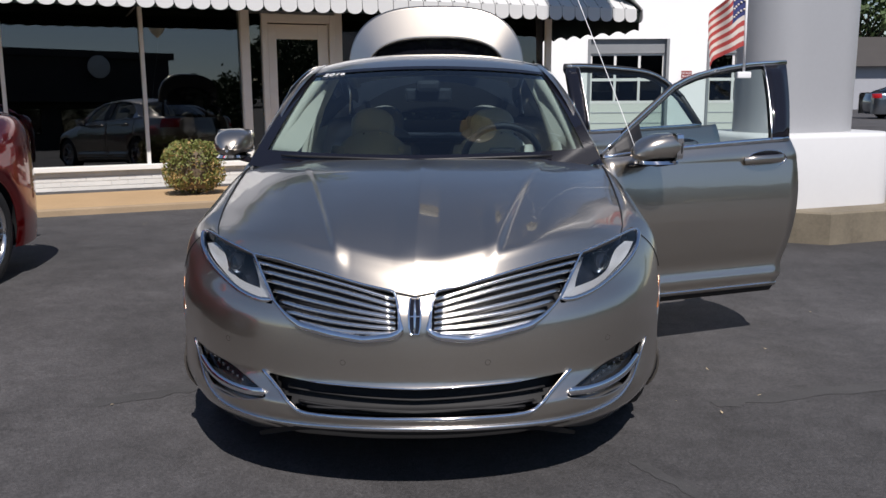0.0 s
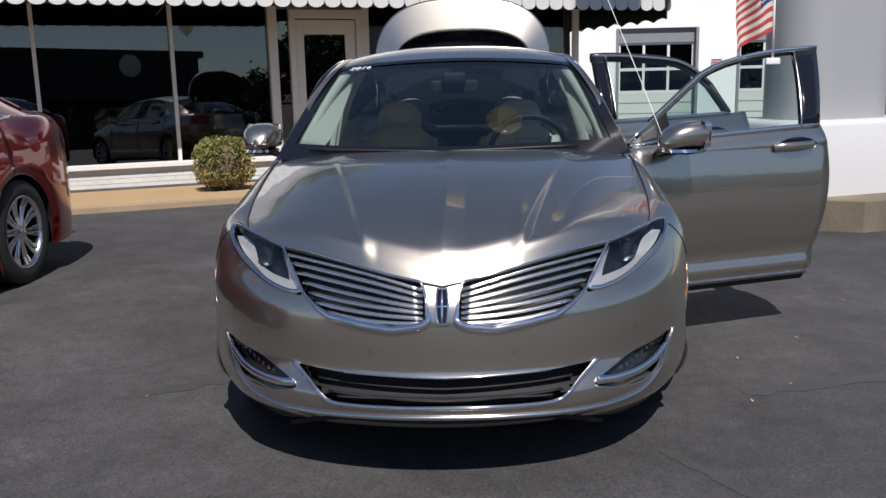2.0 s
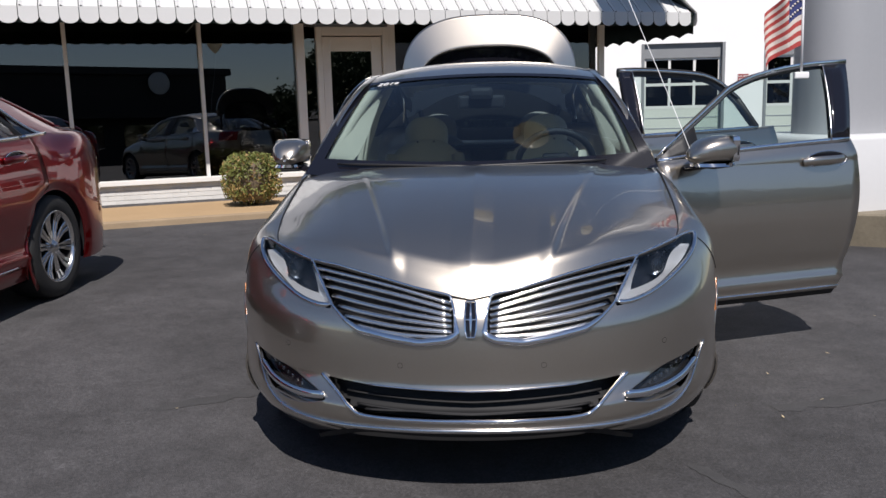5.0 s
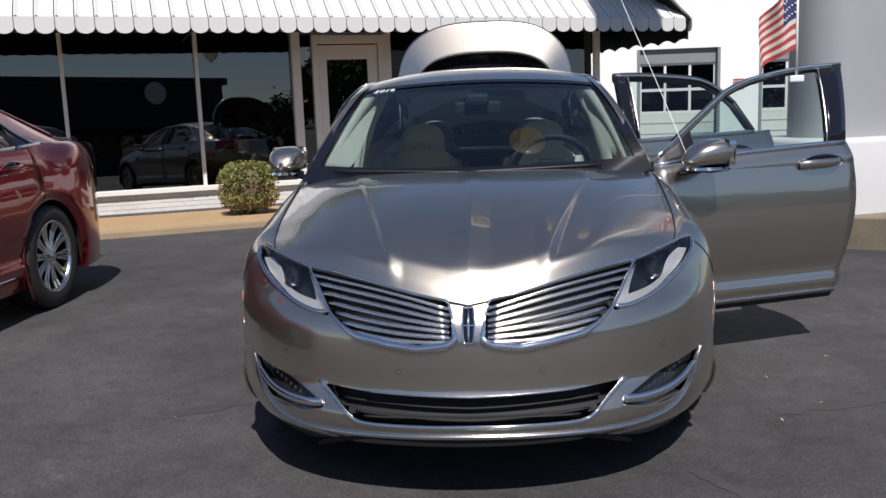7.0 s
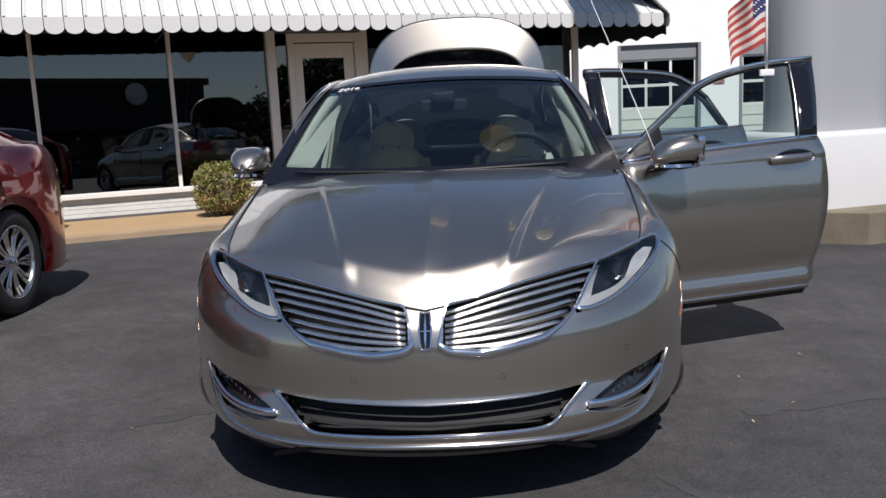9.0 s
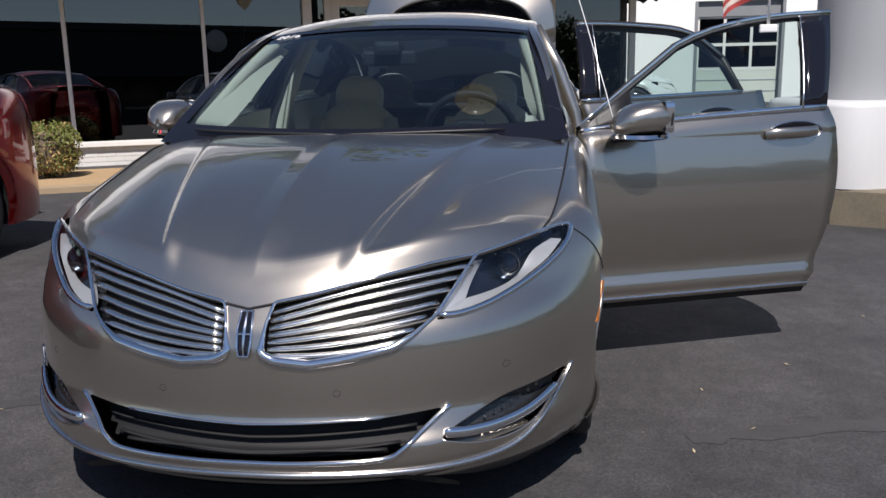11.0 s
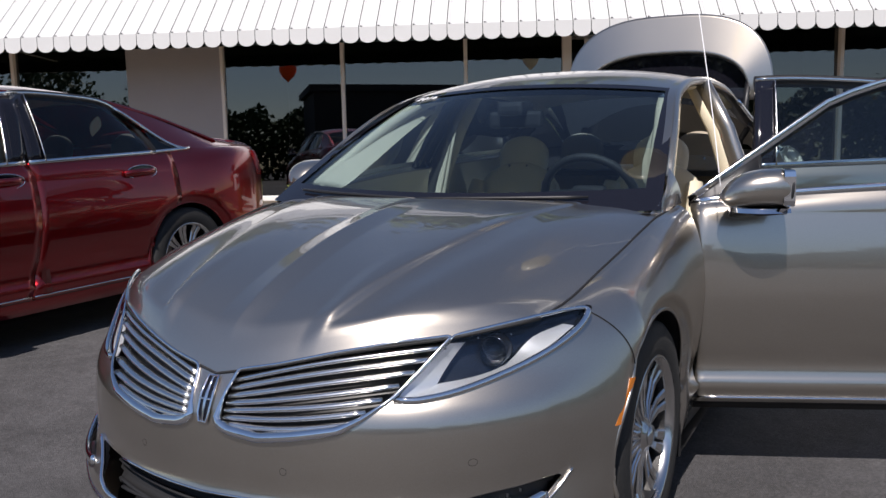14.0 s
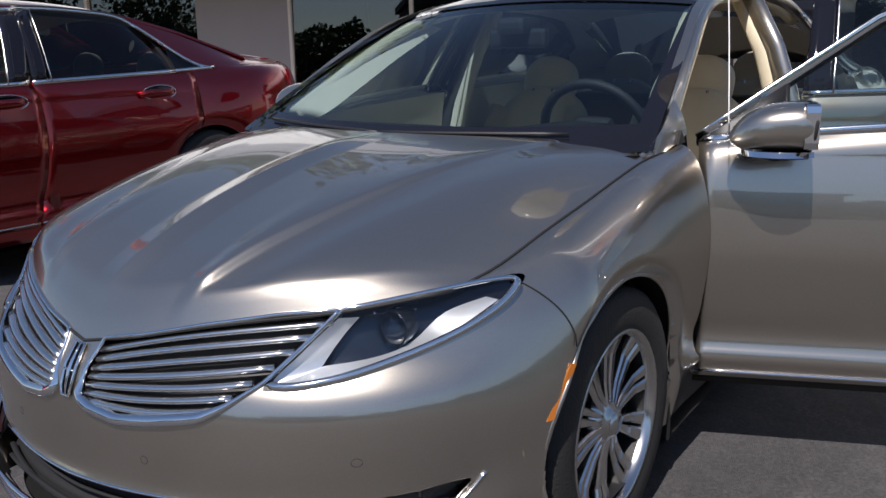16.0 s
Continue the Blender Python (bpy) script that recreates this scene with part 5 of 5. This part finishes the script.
# white service building far right with roller doors
GAR = Matrix.Translation((4.03, 23.0, 0))
gb = thing("service_building", "white service building with glazed roller doors", "building", GAR)
openings = [(0, 2.32), (3.40, 5.72)]
for a, b in ((-12, 0), (2.32, 3.40), (5.72, 7.4)):
    part("wall", boxed("wall", a, 0, 0, b, .3, 2.68), WHITE_WALL, gb)
part("wall", boxed("wall", -12, 0, 2.68, 7.4, .3, 6), WHITE_WALL, gb)
part("body", boxed("body", -12, 1.2, 0, 7.3, 6, 6), DARK_BUILD, gb)
for a, b in openings:
    rd = part("roller_door", boxed("roller_door", a + .08, .16, 0, b - .08, .20, .90), GARAGE, gb, "pale panelled roller door")
    for z in (.30, .60):
        part("door_groove", boxed("door_groove", a + .1, .15, z - .012, b - .1, .158, z + .012), GREY_WALL, rd)
    part("lintel", boxed("lintel", a, .10, 2.28, b, .18, 2.68), GARAGE_GREY, gb)
    for z in (.86, 1.50, 2.22):
        part("door_rail", boxed("door_rail", a + .08, .155, z, b - .08, .205, z + .08), FRAME_WHITE, rd)
    for x in steps(a + .08, b - .15, 3):
        part("door_stile", boxed("door_stile", x, .152, .90, x + .07, .208, 2.3), FRAME_WHITE, rd)
    part("door_glass", boxed("door_glass", a + .08, .17, .90, b - .08, .176, 2.3), SHOP_GLASS, rd)
    for x in (a, b - .08):
        part("jamb", boxed("jamb", x, -.03, 0, x + .08, .14, 2.68), GARAGE_GREY, gb)
part("notice", boxed("notice", 2.68, -.02, 1.50, 2.98, -.005, 1.78), material("notice_red", (.28, .07, .06), .5), gb, "red and white notice board")
for i, words in enumerate(("DO NOT", "BLOCK", "BAY DOORS")):
    cu = bpy.data.curves.new("notice_line", "FONT")
    cu.body, cu.size, cu.extrude, cu.align_x = words, .075 if i < 2 else .058, .002, "CENTER"
    tmp = bpy.data.objects.new("notice_line", cu)
    me = bpy.data.meshes.new_from_object(tmp)
    bpy.data.objects.remove(tmp)
    part("notice_line", me, WHITE_MARK, gb, "white capital letters", pose(2.83, -.023, 1.69 - .08 * i, 90))



# ---- planting, flag, balloons, what lies opposite and beyond ----
def shrub(name, label, m, w, h, n, seed):
    """A clipped bush: many small leaves on a rounded block, with a few stems."""
    rnd = random.Random(seed)
    t = thing(name, label, "shrub", m, "shrubs by the shop")
    verts, faces, dry_v, dry_f = [], [], [], []
    for i in range(n):
        a, b = rnd.uniform(0, 2 * math.pi), rnd.uniform(-1, 1)
        q = math.sqrt(1 - b * b)
        k = rnd.uniform(.72, 1.04)
        bump_ = 1 + .10 * noise.noise(Vector((math.cos(a) * 3 + seed, math.sin(a) * 3, b * 3)))
        x, y, z = math.cos(a) * q, math.sin(a) * q, b
        sq = lambda c: math.copysign(abs(c) ** .72, c)
        c = Vector((w * sq(x) * k * bump_, w * sq(y) * k * bump_, h * .53 + h * .47 * sq(z) * k * bump_))
        d = Vector((rnd.gauss(0, 1), rnd.gauss(0, 1), rnd.gauss(.4, 1))).normalized()
        e = d.cross(Vector((rnd.gauss(0, 1), rnd.gauss(0, 1), rnd.gauss(0, 1)))).normalized()
        f = d.cross(e)
        L = rnd.uniform(.016, .03)
        V, F = (dry_v, dry_f) if rnd.random() < (.40 if z < .1 else .16) else (verts, faces)
        o = len(V)
        V += [c - e * L, c + f * L * .45 + d * L * .12, c + e * L, c - f * L * .45 + d * L * .12]
        F.append((o, o + 1, o + 2, o + 3))
    part("leaves", mesh_of("leaves", verts, faces, True), LEAF, t)
    part("dry_leaves", mesh_of("dry_leaves", dry_v, dry_f, True), LEAF_DRY, t, "browned leaves low in the bush")
    for i in range(7):
        a = 2 * math.pi * i / 7
        part("stem", tube("stem", [(.05 * math.cos(a), .05 * math.sin(a), -.01), (.5 * w * math.cos(a), .5 * w * math.sin(a), h * .6)], [.012, .006], sides=6), BARK, t)
    core = lathe("core", [(h * .12, 0), (h * .14, w * .7), (h * .5, w * .8), (h * .82, w * .7), (h * .84, 0)], 16, "z")
    part("inner_mass", core, BARK, t, "shaded twigs inside")
    return t


shrub("shrub", "clipped green and brown bush by the kerb", SHOP @ pose(.40, -1.30, WALK_Z - .035), .36, .66, 5200, 3)
shrub("shrub", "clipped yellow-green bush under the shop window", SHOP @ pose(-1.84, -1.26, WALK_Z - .04), .36, .64, 4200, 8)
shrub("shrub", "clipped yellow-green bush under the shop window", SHOP @ pose(4.6, -1.30, WALK_Z - .035), .38, .62, 3500, 11)

# flag clipped on the open door's window
RED_CLOTH = material("flag_red", (0.36, 0.05, 0.045), 0.8, vary=0.08, scale=30)
WHITE_CLOTH = material("flag_white", (0.58, 0.52, 0.47), 0.8, vary=0.05, scale=30)
BLUE_CLOTH = material("flag_blue", (0.03, 0.04, 0.14), 0.8, vary=0.1, scale=30)
WHITE_PLASTIC = material("white_plastic", (0.8, 0.8, 0.8), 0.35)
fl = thing("flag", "small striped flag on a white window pole", "flag", pose(1.592, 1.955, 1.356))
part("clip", boxed("clip", -.035, -.012, -.02, .035, .012, .012, .006), WHITE_PLASTIC, fl)
part("pole", tube("pole", [(0, 0, 0), (-.004, 0, .25), (-.006, 0, .56)], .006), WHITE_PLASTIC, fl)


def cloth(u, v):
    """u away from the pole, v down the hoist; the cloth hangs in folds."""
    return Vector((-.006 - .17 * u * (1 + .1 * v) - .012 * math.sin(7 * u + 3 * v) * u, .045 * math.sin(9 * u + 2.2 * v) * u, .47 - .33 * v * (1 - .2 * u) - .17 * u ** 1.15))


for i in range(13):
    v0, v1 = i / 13, (i + 1) / 13
    part("stripe", grid("stripe", cloth, steps(.42 if i < 7 else 0, 1, 14), [v0, (v0 + v1) / 2, v1]), RED_CLOTH if i % 2 == 0 else WHITE_CLOTH, fl)
part("canton", grid("canton", cloth, steps(0, .42, 8), steps(0, 7 / 13, 6)), BLUE_CLOTH, fl, "dark blue corner with white stars")
for i in range(5):
    for j in range(4):
        c = cloth(.05 + .08 * i, .06 + .13 * j) + Vector((0, -.003, 0))
        part("star", lathe("star", [(-.001, .0), (-.001, .006), (.001, .006)], 5, "x"), WHITE_CLOTH, fl, "", Matrix.Translation(c) @ pose(0, 0, 0, 0, 0, 90))


def balloon(label, colour, at, tie, seed):
    t = thing("balloon", label, "balloon", pose(*at), "party balloons")
    m = material("balloon_rubber", colour, 0.25, coat=0.4)
    n, l = m.node_tree.nodes, m.node_tree.links
    glow, mix = n.new("ShaderNodeBsdfTranslucent"), n.new("ShaderNodeMixShader")
    glow.inputs[0].default_value, mix.inputs[0].default_value = (*colour, 1), 0.5
    l.new(n["Principled BSDF"].outputs[0], mix.inputs[1]), l.new(glow.outputs[0], mix.inputs[2]), l.new(mix.outputs[0], n["Material Output"].inputs[0])
    part("bladder", lathe("bladder", [(1.45 * a, 1.45 * r) for a, r in ((.15, .0), (.147, .03), (.13, .075), (.09, .112), (.04, .128), (-.01, .125), (-.07, .098), (-.12, .055), (-.15, .018), (-.158, .012), (-.165, .02), (-.166, 0))], 32, "z"), m, t)
    rel = Vector(tie) - Vector(at)
    pts = [Vector((0, 0, -.235)).lerp(rel, k) + Vector((.02 * math.sin(6 * k + seed), .015 * math.sin(8 * k), -.04 * math.sin(math.pi * k))) * (1 - k) for k in steps(0, 1, 16)]
    part("string", tube("string", pts + [rel], .0017, sides=5), WHITE_PLASTIC, t, "white curling ribbon")
    return t


balloon("white balloon tied to the driver mirror", (0.86, 0.80, 0.66), (.46, 2.72, 3.05), (.95, 1.455, 1.03), 1)
balloon("orange balloon tied to the red car", (0.80, 0.16, 0.02), (-4.88, 1.90, 2.78), (-4.62, .60, 1.05), 5)


# ---- beyond ----
def tree(m, height, spread, seed, leaves=2600):
    rnd = random.Random(seed)
    t = thing("tree", "leafy green broadleaf tree", "tree", m, "trees beyond the car park")
    trunk = tube("trunk", [(0, 0, -.1), (.1, .05, height * .25), (.0, .1, height * .5), (.1, 0, height * .8)], [height * .03, height * .024, height * .017, height * .006], sides=10)
    tr = part("trunk", trunk, BARK, t)
    hubs = []
    for i in range(14):
        a, z0 = rnd.uniform(0, 6.28), rnd.uniform(.25, .7) * height
        r, up = spread * rnd.uniform(.45, .9), height * rnd.uniform(.1, .28)
        tip = Vector((r * math.cos(a), r * math.sin(a), min(z0 + up, height * .92)))
        part("limb", tube("limb", [(0.05, .05, z0), tip * .5 + Vector((0, 0, z0 * .5)), tip], [height * .012, height * .008, height * .003], sides=6), BARK, tr)
        hubs.append(tip)
    hubs += [Vector((rnd.gauss(0, spread * .35), rnd.gauss(0, spread * .35), height * rnd.uniform(.55, .98))) for _ in range(12)]
    V, F = [], []
    for i in range(leaves):
        h = rnd.choice(hubs)
        c = h + Vector((rnd.gauss(0, 1), rnd.gauss(0, 1), rnd.gauss(0, .8))) * spread * .19
        c.z = max(c.z, height * .12)
        d = Vector((rnd.gauss(0, 1), rnd.gauss(0, 1), rnd.gauss(0, 1))).normalized()
        e = d.orthogonal().normalized()
        f = d.cross(e)
        L = spread * rnd.uniform(.035, .075)
        o = len(V)
        V += [c - e * L, c + f * L * .6, c + e * L, c - f * L * .6]
        F.append((o, o + 1, o + 2, o + 3))
    part("crown", mesh_of("crown", V, F, True), TREE_LEAF, t)
    return t


first = tree(pose(-11.5, -39, 0), 7.2, 3.2, 4)
for i, (x, y, k, r) in enumerate(((-6, -48, .8, 40), (-19, -41, 1.15, 110), (-1.5, -60, .7, 200), (31, -34, .72, 70), (38, -33, .8, 160), (45, -26, .9, 20), (34, 52, 1.3, 60), (29, 60, 1.2, 250), (25, 66, 1.1, 300), (45, -46, 1.2, 10), (-30, -36, 1.2, 30))):
    copy_thing(first, pose(x, y, 0, 0, 0, r) @ Matrix.Scale(k, 4)).scale = (k, k, k)

for i in range(16):
    k = .42 + .16 * ((i * 7) % 5) / 5
    copy_thing(first, pose(-24 + 3.1 * i + .8 * ((i * 5) % 3), -52 - 3 * ((i * 3) % 4), 0, 0, 0, 53 * i)).scale = (k, k, k * .9)
for i in range(8):
    k = (1.25, 1.5, 1.1, 1.4)[i % 4]
    copy_thing(first, SHOP @ pose(-22 + 3.6 * i, 9.5 + 1.5 * ((i * 3) % 4), 0, 0, 0, 71 * i)).scale = (k, k, k * .95)
rnd = random.Random(21)
V, F = [], []
for i in range(60000):
    az = radians(rnd.uniform(-138, 34))
    r = rnd.uniform(46, 54)
    top = 5.2 + 1.6 * noise.noise(Vector((az * 9, 0, 3))) + 1.0 * noise.noise(Vector((az * 31, 5, 0)))
    c = Vector((r * math.cos(az), r * math.sin(az), top * rnd.uniform(.0, 1) ** .7))
    e = Vector((rnd.gauss(0, 1), rnd.gauss(0, 1), rnd.gauss(0, 1))).normalized()
    f = e.orthogonal().normalized()
    L = rnd.uniform(.14, .34)
    o = len(V)
    V += [c - e * L, c + f * L * .6, c + e * L, c - f * L * .6]
    F.append((o, o + 1, o + 2, o + 3))
tagged(part("woods", mesh_of("woods", V, F, True), TREE_LEAF), "dark green belt of far trees", "woods", kind="stuff")
opp = thing("store_building", "long dark flat-roofed building across the street", "building", pose(11.5, -36, 0, 0, 0, 8))
part("wall", boxed("wall", -6.4, -8, 0, 13.4, 0, 5.9), DARK_BUILD, opp)
part("parapet", boxed("parapet", -6.7, -8.3, 5.9, 13.7, .3, 6.35), DARK_BUILD, opp)
for i in range(5):
    part("window", boxed("window", -5.2 + 3.7 * i, .0, 1.0, -2.8 + 3.7 * i, .05, 2.6), SHOP_GLASS, opp)
part("canopy", boxed("canopy", -6.4, 0, 3.0, 13.4, 1.6, 3.3), DARK_BUILD, opp)
part("round_sign", lathe("round_sign", [(.0, .0), (.0, .72), (.08, .74), (.10, .70), (.10, .0)], 40, "x"), FRAME_WHITE, opp, "round white sign on a short bracket", pose(8.4, .35, 5.30, 0, 0, 90))
part("sign_bracket", boxed("sign_bracket", 8.32, .0, 5.22, 8.48, .36, 5.38), DARK_BUILD, opp)
pole = thing("street_lamp", "tall grey street lamp with two heads", "street lamp", pose(-3.0, -62, 0))
part("mast", tube("mast", [(0, 0, 0), (0, 0, 5.2)], [.07, .05]), GARAGE_GREY, pole)
for sx in (-1, 1):
    part("lamp_head", boxed("lamp_head", sx * .35 - .2, -.12, 5.15, sx * .35 + .2, .12, 5.28, .02), GARAGE_GREY, pole)
house = thing("house", "grey house with a pitched roof beyond the lot", "house", pose(26, 50, 0))
part("wall", boxed("wall", -6, 0, 0, 6, 8, 2.6), GREY_WALL, house)
bm = bmesh.new()
rv = [bm.verts.new(c) for c in ((-6.5, -.5, 2.5), (6.5, -.5, 2.5), (6.5, 8.5, 2.5), (-6.5, 8.5, 2.5), (-6.5, 4, 4.4), (6.5, 4, 4.4))]
for f in ((0, 1, 5, 4), (2, 3, 4, 5), (0, 4, 3), (1, 2, 5), (3, 2, 1, 0)):
    bm.faces.new([rv[i] for i in f])
part("roof", bm, DARK_BUILD, house, "dark shingle roof")
GREY_PAINT = car_paint("grey_paint", (0.20, 0.22, 0.25), 0.1)
WHITE_PAINT = material("white_car_paint", (0.75, 0.75, 0.75), 0.3, coat=1.0)
far_car = build_sedan(pose(22.3, 34.5, 0, 0, 0, 90), GREY_PAINT, "dark grey sedan parked far across the lot", (0, 0), 5, SHADE_SEAT)
white_car = build_sedan(pose(2.95, 16.4, 0, 0, 0, 90), WHITE_PAINT, "white sedan parked by the service building", (0, 0), 5, SHADE_SEAT)


# ---- the lot's wear, and the bricks of the knee wall ----
CRACK = material("asphalt_seal", (0.047, 0.046, 0.047), 0.85, vary=0.4, scale=5, fine=.3, bump=.5, bump_scale=150)


def seam_strip(points, width, seed):
    rnd = random.Random(seed)
    path = rounded_path([(x, y, 0) for x, y in points], 14, False)
    V, F = [], []
    for i, p in enumerate(path):
        d = (path[min(i + 1, len(path) - 1)] - path[max(i - 1, 0)]).normalized()
        n = Vector((-d.y, d.x, 0))
        w = width * rnd.uniform(.5, 1.2)
        o = n * rnd.uniform(-.012, .012)
        V += [p + o + n * w + Vector((0, 0, .002)), p + o - n * w + Vector((0, 0, .002))]
        if i:
            F.append((2 * i - 2, 2 * i - 1, 2 * i + 1, 2 * i))
    ob = part("asphalt_seam", mesh_of("asphalt_seam", V, F), CRACK)
    return tagged(ob, "dark sealed crack in the asphalt", "ground", kind="structure")


seam_strip([(-6, .15), (-3.2, .55), (-1.6, .85), (-.9, 1.2)], .055, 1)
seam_strip([(.75, .35), (1.0, -.1), (1.15, -.6), (1.2, -1.6)], .028, 2)
seam_strip([(1.2, .9), (2.2, 1.15), (4.2, 1.3), (7, 1.2)], .05, 3)
seam_strip([(-9, 4.2), (-4, 4.9), (0, 5.6), (3, 5.2)], .015, 4)
CHIP = material("dry_leaf", (0.42, 0.34, 0.22), 0.8, vary=0.2, scale=40)
rnd = random.Random(12)
spots = [(1.68, 1.67), (1.05, .93), (1.42, 1.0), (1.2, .8), (-1.3, .9), (2.2, 2.4), (-1.9, .1), (1.9, .55), (-2.4, 1.9), (.9, -.5), (1.3, 1.35), (-3.4, 5.6), (-2.9, 5.9), (-3.8, 5.5), (-1.6, 3.2), (2.6, 1.1)]
for x, y in spots:
    bm = bmesh.new()
    a = rnd.uniform(0, 6.28)
    L = rnd.uniform(.006, .014)
    ring = [bm.verts.new((L * c * math.cos(a) - L * .35 * e * math.sin(a), L * c * math.sin(a) + L * .35 * e * math.cos(a), .004 + f)) for c, e, f in ((-1, 0, .0), (0, -1, .003), (1, 0, .006), (0, 1, .002))]
    bm.faces.new(ring)
    lf = part("dry_leaf", bm, CHIP, None, "", pose(x, y, 0))
    solid(lf, .001, 0)
    tagged(lf, "small dry leaf scrap on the asphalt", "leaf", "scraps on the asphalt")

brick_me = boxed("brick", -.1030, -.010, -.0305, .1030, .03, .0305, .003)
brick_me.materials.append(WHITE_BRICK)
holder = next(o for o in wall.children if o.name.startswith("knee_wall"))
rnd = random.Random(5)
for row in range(4):
    z = -.018 + .034 + .0665 * row
    s0 = -4.66 + (.104 if row % 2 else 0)
    while s0 < 1.42:
        b = new("brick", brick_me)
        b.parent = holder
        b.matrix_basis = pose(s0 + rnd.uniform(-.002, .002), .028 + rnd.uniform(-.002, .002), z, rnd.uniform(-.6, .6), 0, rnd.uniform(-.5, .5))
        s0 += .208
